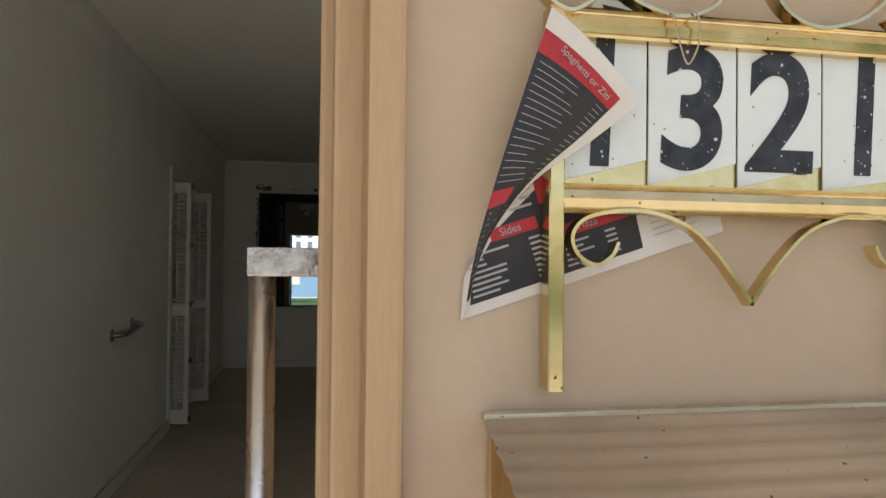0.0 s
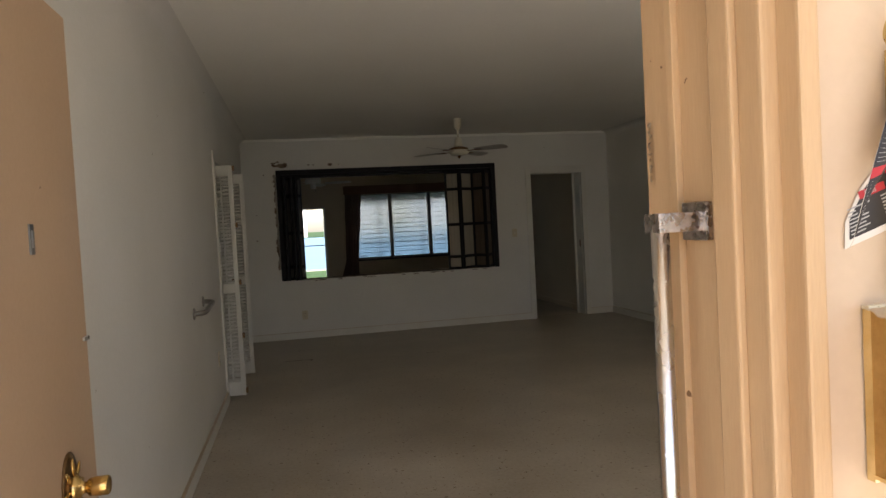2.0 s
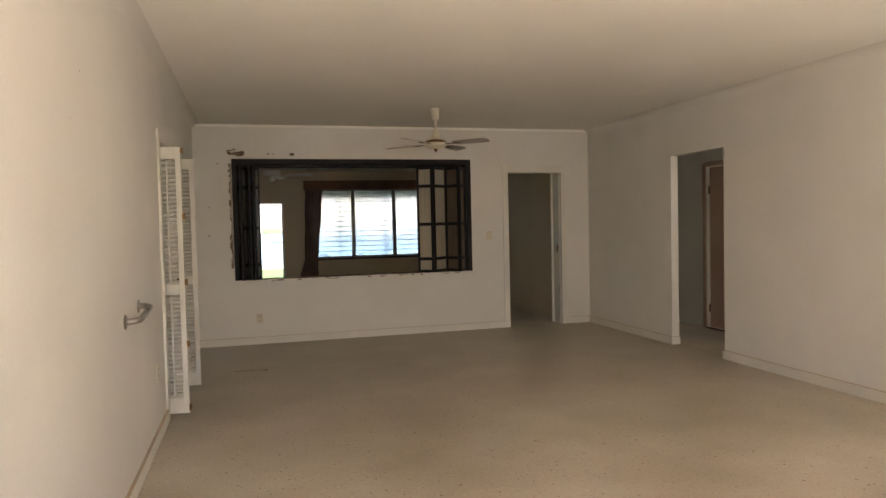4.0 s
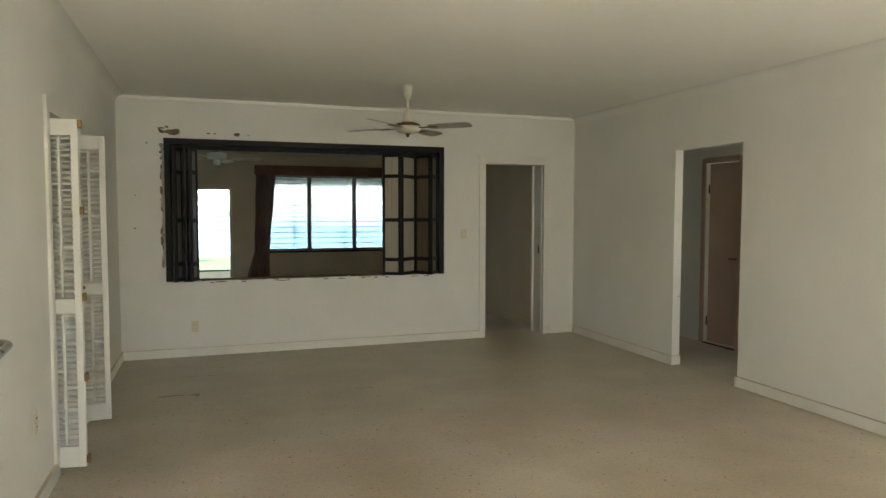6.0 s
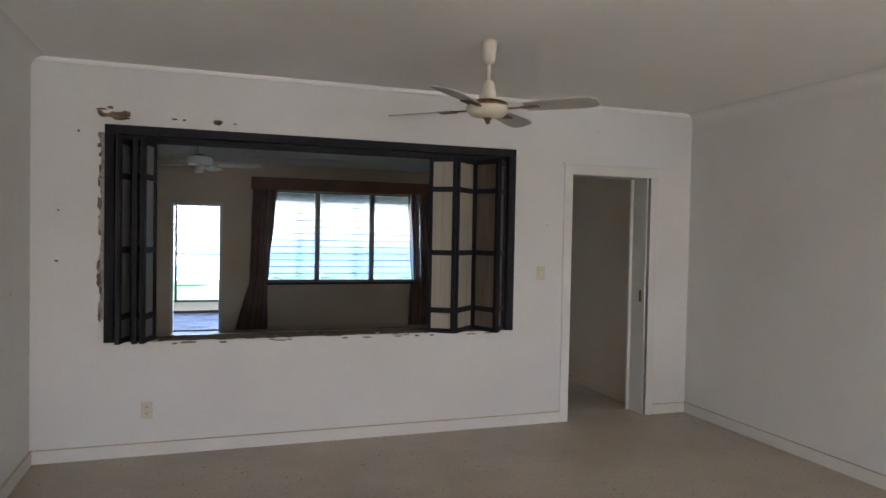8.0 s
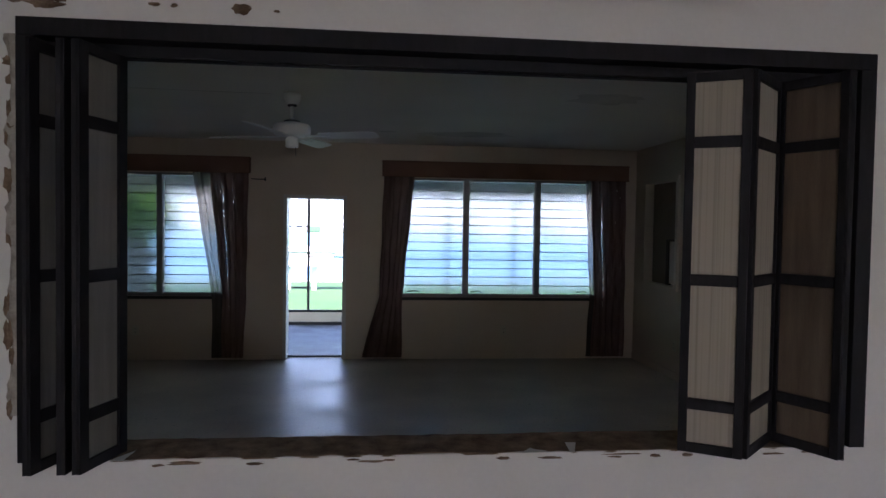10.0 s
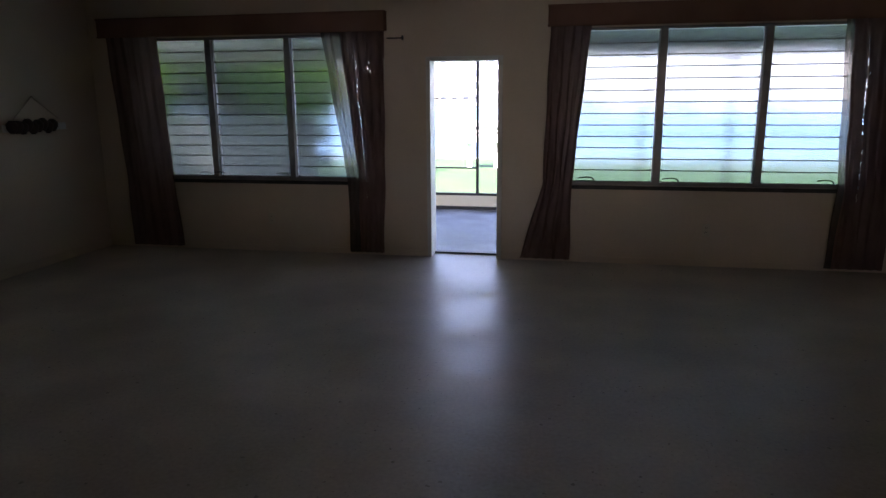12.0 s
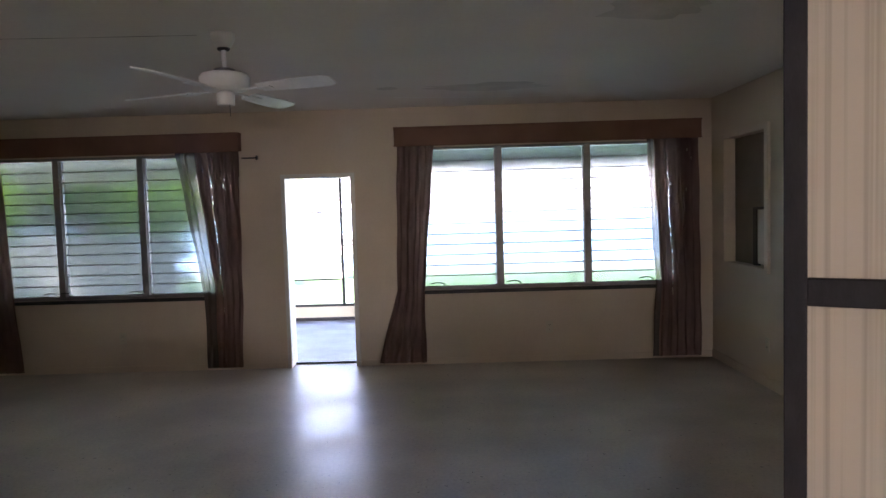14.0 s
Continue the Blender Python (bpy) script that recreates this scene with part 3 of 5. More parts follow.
structure("seawall", boxes((-60, 60, 29.8, 30.12, -1.5, -0.27), bev=0.02), M_WALK, "pale concrete seawall cap at the water", "seawall")
structure("porch_floor", boxes((-2.5, 6.0, -1.4, 1.075, -0.4, -0.17), bev=0.01), M_WALK, "light concrete porch slab", "pavement")
structure("driveway", boxes((-9, 9, -9.0, -1.42, -0.4, -0.225)), M_WALK, "light concrete drive before the porch", "pavement")
# out of view: added to keep direct sun off the front wall
structure("porch_shade_roof", boxes((-3.2, 6.2, -0.55, 1.075, 2.62, 2.78), bev=0.01), M_HOUSE, "white-painted porch roof, unseen, added to shade the front wall", "roof")
structure("house_roof", boxes((-4.2, 7.6, 1.0, 15.6, 2.76, 3.0), bev=0.03), M_ROOF, "grey roof over the house", "roof")
structure("patio_floor", boxes((-5.2, 5.4, 15.41, 19.62, -0.45, -0.22), bev=0.01), M_CONC, "blotchy bluish-grey concrete patio floor", "pavement")
structure("patio_roof", boxes((-5.2, 5.4, 15.41, 19.3, 2.36, 2.48), bev=0.01), M_HOUSE, "white-painted patio roof", "roof")
# added beam, deepens the dim band at the top of the back windows
structure("patio_dimming_beam", boxes((-5.2, 5.4, 19.1, 19.3, 2.16, 2.36), bev=0.008), M_ALU, "grey beam added under the patio roof's edge to darken the window tops", "beam")
structure("patio_step", boxes((0.0, 0.76, 15.36, 15.45, -0.2, 0.018), bev=0.006), M_DARKALU, "dark sill at the patio doorway", "threshold")
structure("patio_knee_wall", boxes((-5.2, 5.4, 19.5, 19.65, -0.4, 0.01), bev=0.01), M_CREAM, "low cream-painted block wall round the patio", "wall")
# dark strip stands for the shadow line where wall meets patio floor
structure("patio_wall_shadow", boxes((-5.2, 5.4, 19.485, 19.5, -0.22, -0.165), bev=0.003), M_DARKALU, "dark strip drawing the shadow along the foot of the low wall", "trim")
structure("trim_patio_door", boxes((0.02, 0.06, 15.19, 15.43, 0.0, 1.915), (0.70, 0.745, 15.19, 15.43, 0.0, 1.915), (0.06, 0.70, 15.19, 15.43, 1.875, 1.915), bev=0.003), M_TRIM, "cream-painted patio door frame", "trim")

# ---- outside the entrance ----
sign = thing("house_number_sign", "gold metal house number sign with white plates and scrollwork", "house number", at=(0.99, 1.075, 1.31))


def own(ob, base):
    """Keeps a part built at its true place when it hangs from an empty elsewhere."""
    ob.matrix_parent_inverse = base.matrix_basis.inverted()
    return ob


def add(name, bm, material, parent, label="", smooth=False):
    return own(part(name, bm, material, parent, label, smooth), parent)


def add_text(name, words, size, m, material, parent, extrude=0.0004, squash=1.0, fat=0.0):
    return own(lettering(name, words, size, m, material, parent, extrude, squash, fat), parent)


FACE = pose(0, 0, 0, 90, 0, 0)
for x in (0.834, 1.147):
    section = [(x - 0.006, 1.070), (x - 0.006, 1.053), (x - 0.005, 1.052), (x + 0.005, 1.052), (x + 0.006, 1.053), (x + 0.006, 1.070), (x + 0.003, 1.070), (x + 0.003, 1.056), (x - 0.003, 1.056), (x - 0.003, 1.070)]
    bm = bmesh.new()
    ends = [[bm.verts.new((a, b, z)) for a, b in section] for z in (1.308, 1.592)]
    for i in range(len(section)):
        q = (i + 1) % len(section)
        bm.faces.new((ends[0][i], ends[0][q], ends[1][q], ends[1][i]))
    for e in ends:
        bm.faces.new(e)
    add("upright", bm, M_GOLD, sign)
for z0, z1 in ((1.570, 1.592), (1.439, 1.461)):
    h = z1 - z0
    prof = [(1.066, z0), (1.052, z0), (1.0505, z0 + 0.002), (1.0525, z0 + 0.0035), (1.0532, z0 + 0.0045), (1.0515, z0 + h * 0.5), (1.0532, z1 - 0.0045), (1.0525, z1 - 0.0035), (1.0505, z1 - 0.002), (1.052, z1), (1.066, z1)]
    bm = bmesh.new()
    ends = [[bm.verts.new((x, y, z)) for y, z in prof] for x in (0.8385, 1.1425)]
    for i in range(len(prof)):
        j = (i + 1) % len(prof)
        bm.faces.new((ends[0][i], ends[0][j], ends[1][j], ends[1][i]))
    for e in ends:
        bm.faces.new(e)
    add("rail", bm, M_GOLD, sign)
add("backing", boxes((0.84, 1.141, 1.0645, 1.0675, 1.455, 1.575)), M_GOLD, sign)
for k, ch in enumerate("1321"):
    x = 0.8335 + 0.0758 * k
    lo = 1.4615
    bm = bmesh.new()
    prof2 = [(x + 0.001, lo + 0.001), (x + 0.0748, lo + 0.020), (x + 0.0748, 1.571), (x + 0.001, 1.571 - 0.0)]
    if k == 3:
        prof2[1] = (x + 0.0748, lo + 0.012)
    fr = [bm.verts.new((a, 1.0615, b)) for a, b in prof2]
    bk = [bm.verts.new((a, 1.0630, b)) for a, b in prof2]
    bm.faces.new(fr[::-1])
    bm.faces.new(bk)
    for i in range(4):
        bm.faces.new((fr[i], fr[(i + 1) % 4], bk[(i + 1) % 4], bk[i]))
    plate = add("plate", bm, M_PLATE, sign)
    d = lettering("digit", ch, 0.130, Matrix.Translation((x + 0.0385, 1.0609, 1.5175)) @ FACE @ Matrix(((1, 0.05, 0, 0), (0, 1, 0, 0), (0, 0, 1, 0), (0, 0, 0, 1))), M_DIGIT, plate, 0.0004, 0.8 if ch == "1" else 0.96, 0.0030)
    d.data.transform(Matrix.Identity(4))
    tagged(d, "worn black digit")
    if ch == "1":
        tip = bmesh.new()
        for yy in (1.0605, 1.0609):
            tip.faces.new([tip.verts.new((x + 0.0385 + a, yy, b)) for a, b in ((-0.004, 1.5645), (-0.004, 1.5500), (-0.0155, 1.5445), (-0.0155, 1.5500))])
        own(part("digit_flag", tip, M_DIGIT, plate), sign)
upper = [(0.867, 1.602), (0.846, 1.589), (0.830, 1.593), (0.820, 1.606), (0.826, 1.626), (0.840, 1.636), (0.857, 1.630), (0.874, 1.613), (0.894, 1.599),
         (0.915, 1.592), (0.931, 1.590), (0.948, 1.594), (0.963, 1.604), (0.978, 1.625), (0.988, 1.645)]
lower = [(0.881, 1.418), (0.876, 1.408), (0.864, 1.401), (0.850, 1.408), (0.845, 1.422), (0.855, 1.435), (0.881, 1.441), (0.910, 1.440), (0.940, 1.429), (0.963, 1.408), (0.983, 1.383), (0.991, 1.371)]
for line in (upper, lower):
    for mirror in (False, True):
        pts = [(1.981 - a, b) if mirror else (a, b) for a, b in line]
        add("scroll", strap(bmesh.new(), smooth_line(pts), 1.049, 1.062, 0.0028), M_GOLD, sign, smooth=False)
add("wall_screw", lathe(bmesh.new(), [(0.006, 0), (0.006, 0.004), (0.002, 0.006), (0.002, 0.02)], Matrix.Translation((0.9905, 1.052, 1.645)) @ pose(0, 0, 0, -90)), M_BRASSD, sign)
add("wire_loop", tube(bmesh.new(), smooth_line([(0.922, 1.048, 1.595), (0.924, 1.044, 1.575), (0.931, 1.046, 1.557), (0.938, 1.05, 1.555), (0.943, 1.046, 1.570), (0.942, 1.046, 1.590), (0.934, 1.047, 1.596)]), 0.0007, 6), M_TIN, sign, "thin wire loop")

# take-away menu tucked behind the sign, its corner curled over
flyer = thing("menu_flyer", "curled black and red paper menu tucked behind the number sign", "flyer", at=(0.85, 1.07, 1.36))
UO, UX, UV = Vector((0.767, 1.359)), Vector((0.951, 0.310)), Vector((-0.310, 0.951))


def on_sheet(u, v, lift=0.0):
    q = UO + UX * u + UV * v
    return Vector((q.x, 1.0735 - lift, q.y))


def sheet_patch(rows_uv, lift):
    bm = bmesh.new()
    f = [bm.verts.new(on_sheet(u, v, lift)) for u, v in rows_uv]
    b = [bm.verts.new(on_sheet(u, v, lift - 0.0003)) for u, v in rows_uv]
    bm.faces.new(f)
    bm.faces.new(b[::-1])
    n = len(f)
    for i in range(n):
        bm.faces.new((f[i], b[i], b[(i + 1) % n], f[(i + 1) % n]))
    return bm


sheet = add("sheet", sheet_patch([(0, 0), (0.225, 0.0), (0.237, 0.178), (0.175, 0.205), (0.12, 0.10), (0.045, 0.060), (0.012, 0.03)], 0.0006), M_PAPER, flyer)
add("print", sheet_patch([(0.010, 0.008), (0.155, 0.008), (0.163, 0.12), (0.12, 0.096), (0.05, 0.058), (0.018, 0.03)], 0.0012), M_INK, sheet)
add("print", sheet_patch([(0.18, 0.13), (0.226, 0.12), (0.2315, 0.173), (0.180, 0.198)], 0.0012), M_INK, sheet)
for a, b, c, d in ((0.040, 0.048, 0.078, 0.0575), (0.096, 0.035, 0.15, 0.0445), (0.084, 0.065, 0.105, 0.085)):
    add("red_band", sheet_patch([(a, b), (c, b), (c, d), (a, d)], 0.0016), M_RED, sheet)
rnd = random.Random(3)
bm = bmesh.new()
for col, (u0, u1) in enumerate(((0.014, 0.058), (0.092, 0.118))):
    for r in range(8):
        v = 0.012 + 0.0042 * r
        if col == 1 and r > 4:
            continue
        e = u0 + (u1 - u0) * rnd.uniform(0.35, 0.95)
        for s, t in ((u0 + 0.0006 * r, e), (u1 + 0.010, u1 + 0.019)):
            p = [on_sheet(a, b, 0.0018) for a, b in ((s, v), (t, v), (t, v + 0.0017), (s, v + 0.0017))]
            bm.faces.new([bm.verts.new(q) for q in p])
for r in range(4):
    v = 0.066 + 0.006 * r
    p = [on_sheet(a, b, 0.0018) for a, b in ((0.06 + 0.01 * r, v), (0.078, v), (0.078, v + 0.002), (0.06 + 0.01 * r, v + 0.002))]
    bm.faces.new([bm.verts.new(q) for q in p])
for r in range(4):
    v = 0.014 + 0.005 * r
    p = [on_sheet(a, b, 0.0014) for a, b in ((0.166, v), (0.205 - 0.004 * r, v), (0.205 - 0.004 * r, v + 0.0008), (0.166, v + 0.0008))]
    bm.faces.new([bm.verts.new(q) for q in p])
add("small_print", bm, M_TYPE, sheet)["kind"] = "stuff"
TILT_TEXT = pose(0, 0, 0, 90, -18.05, 0)
for words, u, v, size, mm in (("Pizza", 0.116, 0.0398, 0.0085, M_TYPE), ("Sides", 0.056, 0.0528, 0.0085, M_TYPE), ("95", 0.190, 0.021, 0.013, M_RED)):
    add_text("print_title", words, size, Matrix.Translation(on_sheet(u, v, 0.0022)) @ TILT_TEXT, mm, sheet, 0.0001)

# the curled flap: left edge straight, right edge bowed
LE = smooth_line([(0.823, 1.584), (0.803, 1.520), (0.783, 1.452), (0.772, 1.405), (0.767, 1.361)], 5)
RE = smooth_line([(0.893, 1.520), (0.858, 1.492), (0.814, 1.460), (0.781, 1.415), (0.768, 1.360)], 5)


def flap_at(a, t, lift=0.0):
    i = min(int(t * (len(LE) - 1)), len(LE) - 2)
    f = t * (len(LE) - 1) - i
    p, q = LE[i].lerp(LE[i + 1], f), RE[i].lerp(RE[i + 1], f)
    r = p.lerp(q, a)
    bulge = (0.020 * math.sin(math.pi * min(1, 0.25 + 0.6 * a)) + 0.016) * (1 - t) ** 0.6
    return Vector((r.x, 1.066 - bulge - lift, r.y))


def flap_patch(a0, a1, t0, t1, lift, na=4, nt=8, back=0.0003):
    bm = bmesh.new()
    g = [[bm.verts.new(flap_at(a0 + (a1 - a0) * i / na, t0 + (t1 - t0) * k / nt, lift)) for i in range(na + 1)] for k in range(nt + 1)]
    for k in range(nt):
        for i in range(na):
            bm.faces.new((g[k][i], g[k][i + 1], g[k + 1][i + 1], g[k + 1][i]))
    return bm


flap = add("curled_corner", flap_patch(0, 1, 0, 1, 0.0, 8, 24), M_PAPER, flyer, smooth=True)
add("print", flap_patch(0.0, 0.86, 0.09, 0.93, 0.0006, 6, 16), M_INK, flap)
for a0, a1, t0, t1 in ((0.0, 0.86, 0.06, 0.125), (0.0, 0.5, 0.50, 0.56)):
    add("red_band", flap_patch(a0, a1, t0, t1, 0.0010, 6, 2), M_RED, flap)
bm = bmesh.new()
for r in range(17):
    t0 = 0.145 + 0.0205 * r
    a_end = rnd.uniform(0.35, 0.62)
    for a0, a1 in ((0.05, a_end), (0.72, 0.82)):
        q = [flap_at(a0 + (a1 - a0) * i / 3, t, 0.0013) for t in (t0, t0 + 0.0022) for i in range(4)]
        vs = [bm.verts.new(p) for p in q]
        for i in range(3):
            bm.faces.new((vs[i], vs[i + 1], vs[i + 5], vs[i + 4]))
for r in range(13):
    t0 = 0.58 + 0.023 * r
    a_end = rnd.uniform(0.4, 0.75)
    q = [flap_at(0.1, t0, 0.0013), flap_at(a_end, t0, 0.0013), flap_at(a_end, t0 + 0.0026, 0.0013), flap_at(0.1, t0 + 0.0026, 0.0013)]
    bm.faces.new([bm.verts.new(p) for p in q])
add("small_print", bm, M_TYPE, flap)["kind"] = "stuff"
tp = flap_at(0.48, 0.092, 0.0016)
add_text("print_title", "Spaghetti or Ziti", 0.0075, Matrix.Translation(tp) @ pose(0, 0, 0, 90, 42, 6), M_TYPE, flap, 0.0001)

# mailbox
mb = thing("mailbox", "gold metal wall mailbox with ribbed tan lid and name strip", "mailbox", at=(0.99, 1.075, 1.08))
MX0, MX1 = 0.782, 1.198
bm = bmesh.new()
n = 36
topv, botv = [], []
for k in range(n + 1):
    f = k / n
    y, z = 1.058 - 0.166 * f, 1.289 - 0.052 * f + 0.0017 * math.sin(f * 8 * 2 * math.pi)
    topv.append([bm.verts.new((x, y, z)) for x in (MX0, MX1)])
    botv.append([bm.verts.new((x, y, z - 0.0025)) for x in (MX0, MX1)])
for k in range(n):
    for g, s in ((topv, 1), (botv, -1)):
        bm.faces.new((g[k][0], g[k][1], g[k + 1][1], g[k + 1][0])[::s])
    for i in (0, 1):
        bm.faces.new((topv[k][i], topv[k + 1][i], botv[k + 1][i], botv[k][i]))
lid = add("lid", bm, M_TIN, mb, "ribbed tan metal lid", smooth=True)
add("lid_edge", boxes((MX0 - 0.001, MX1 + 0.001, 1.055, 1.066, 1.2875, 1.2925), bev=0.001), M_GOLDP, lid)
strip = add("name_strip", boxes((MX0, MX1, 0.889, 0.894, 1.2065, 1.2375), (MX0, MX1, 0.885, 0.891, 1.2345, 1.2385), (MX0, MX1, 0.885, 0.891, 1.2045, 1.2085), (MX0, MX0 + 0.003, 0.885, 0.891, 1.2045, 1.2385), bev=0.0008), M_GOLDP, mb)
k = 0
for ch in "ED GARSON":
    xx = 0.9265 + 0.0178 * k + (0.004 if k > 2 else 0)
    card = add("letter_card", boxes((xx - 0.0085, xx + 0.0085, 0.8876, 0.8888, 1.2092, 1.2338)), M_PLATE, strip)
    if ch != " ":
        add_text("letter", ch, 0.0285, Matrix.Translation((xx, 0.8873, 1.2218)) @ FACE @ Matrix(((1, 0.12, 0, 0), (0, 1, 0, 0), (0, 0, 1, 0), (0, 0, 0, 1))), M_INK, strip, 0.0002, 0.82, 0.0003)
    k += 1
side = [(1.06, 1.285), (0.897, 1.232), (0.902, 1.12), (0.93, 1.09), (1.06, 1.09)]
for x0, x1 in ((MX0 + 0.006, MX0 + 0.008), (MX1 - 0.008, MX1 - 0.006)):
    bm = bmesh.new()
    a = [bm.verts.new((x0, y, z)) for y, z in side]
    b = [bm.verts.new((x1, y, z)) for y, z in side]
    bm.faces.new(a)
    bm.faces.new(b[::-1])
    for i in range(5):
        bm.faces.new((a[i], b[i], b[(i + 1) % 5], a[(i + 1) % 5]))
    add("side", bm, M_GOLDB, mb, "browned gold side")
add("back", boxes((MX0 + 0.006, MX1 - 0.006, 1.06, 1.072, 1.08, 1.29)), M_GOLD, mb)
add("front", boxes((MX0 + 0.004, MX1 - 0.004, 0.8925, 0.896, 1.112, 1.206), (MX0 + 0.004, MX1 - 0.004, 0.888, 0.896, 1.106, 1.112), bev=0.001), M_GOLDP, mb, "scratched pale gold front")
add("bottom", boxes((MX0 + 0.004, MX1 - 0.004, 0.90, 1.06, 1.085, 1.09)), M_GOLD, mb)
for k in range(9):
    add("knob", lathe(bmesh.new(), [(0.0075, 0), (0.0085, 0.004), (0.0085, 0.009), (0.0068, 0.0105), (0.0052, 0.0095), (0.0045, 0.0045), (0.001, 0.004)], Matrix.Translation((0.909 + 0.0166 * k, 0.8925, 1.1655 + 0.0004 * k)) @ pose(0, 0, 0, 90), 14), M_DULL, mb, smooth=True)

# upright grab bar on the jamb
bar = thing("entry_grab_bar", "upright chrome grab bar with square bracket on the door jamb", "grab bar", at=(0.64, 1.21, 0.4))
for z in (1.40, 0.45):
    br = add("bracket", boxes((0.600, 0.668, 1.200, 1.240, z - 0.013, z + 0.013), (0.664, 0.673, 1.19, 1.25, z - 0.026, z + 0.026), bev=0.002), M_PITTED, bar, "square pitted chrome bracket")
    for i, (yy, dz) in enumerate(((1.248, 0.026), (1.243, -0.027), (1.194, 0.027), (1.198, -0.028))):
        own(scar(br, 0, 0, 0.016 + 0.003 * i, 0.013, 0, M_RUST, 300 + i, "rust_mark"), bar).data.transform(Matrix.Translation((0.6715, yy, z + dz)) @ pose(0, 0, 0, 0, 0, -90))
add("pole", tube(bmesh.new(), [(0.612, 1.22, 0.42), (0.612, 1.22, 1.405)], 0.0125, 16), M_STEEL, bar, smooth=True)

# entrance door, open against the side wall
door = thing("front_door", "open peach-painted flush front door with brass knob", "door", at=(-0.46, 1.3, 0.02))
add("leaf", boxes((-0.505, -0.462, 1.305, 2.46, 0.015, 2.04), bev=0.003), M_DOORP, door)
KZ, KY = 0.80, 2.235
add("rosette", lathe(bmesh.new(), [(0.075, 0), (0.075, 0.004), (0.06, 0.008), (0.03, 0.01)], Matrix.Translation((-0.462, KY, KZ)) @ pose(0, 0, 0, 0, 90) @ Matrix.Diagonal((1.25, 0.8, 1, 1)), 28), M_BRASSD, door, "tarnished brass rosette with pierced pattern", True)
for a in range(8):
    q = Matrix.Translation((-0.452, KY, KZ)) @ pose(0, 0, 0, a * 45) @ Matrix.Translation((0, 0, 0.055))
    add("rosette_leaf", lathe(bmesh.new(), [(0.014, -0.001), (0.013, 0.002), (0.004, 0.004)], q @ pose(0, 0, 0, 0, 90) @ Matrix.Diagonal((1.6, 0.6, 1, 1)), 12), M_BRASS, door, smooth=True)
add("knob", lathe(bmesh.new(), [(0.034, 0.0), (0.036, 0.006), (0.026, 0.014), (0.015, 0.022), (0.014, 0.03), (0.022, 0.036), (0.0245, 0.055), (0.0245, 0.078), (0.022, 0.082), (0.012, 0.079)], Matrix.Translation((-0.452, KY, KZ)) @ pose(0, 0, 0, 0, 90), 24), M_BRASS, door, "polished brass knob", True)
add("bolt_plate", boxes((-0.463, -0.458, 2.09, 2.115, 1.395, 1.465), (-0.459, -0.455, 2.097, 2.108, 1.41, 1.45), bev=0.001), M_DULL, door, "paint-spattered latch plate")
add("latch", boxes((-0.466, -0.456, 2.42, 2.464, 1.145, 1.155), bev=0.001), M_STEEL, door, "small bright latch")
add("key_tag", boxes((-0.425, -0.422, 2.20, 2.235, 0.665, 0.765), bev=0.001), M_PINK, door, "pale paper key tag")

# insect-screen door, swung right back
scr = thing("screen_door", "grey metal insect-screen door swung wide open", "screen door", at=(-0.5, 1.05, -0.15))
MS = pose(-0.52, 1.05, -0.12, 0, 0, 208)
w, h = 1.1, 2.2
add("frame", boxes((0, 0.09, -0.015, 0.015, 0, h), (w - 0.09, w, -0.015, 0.015, 0, h), (0.09, w - 0.09, -0.015, 0.015, 0, 0.2), (0.09, w - 0.09, -0.015, 0.015, h - 0.09, h), (0.09, w - 0.09, -0.015, 0.015, 0.95, 1.03), bev=0.003, m=MS), M_ALU, scr)
add("screen", boxes((0.09, w - 0.09, -0.001, 0.001, 0.2, h - 0.09), m=MS), M_MESH, scr)
add("handle", tube(bmesh.new(), [MS @ Vector(p) for p in ((w - 0.05, 0.015, 0.95), (w - 0.05, 0.05, 0.97), (w - 0.05, 0.05, 1.08), (w - 0.05, 0.015, 1.10))], 0.008), M_DULL, scr)


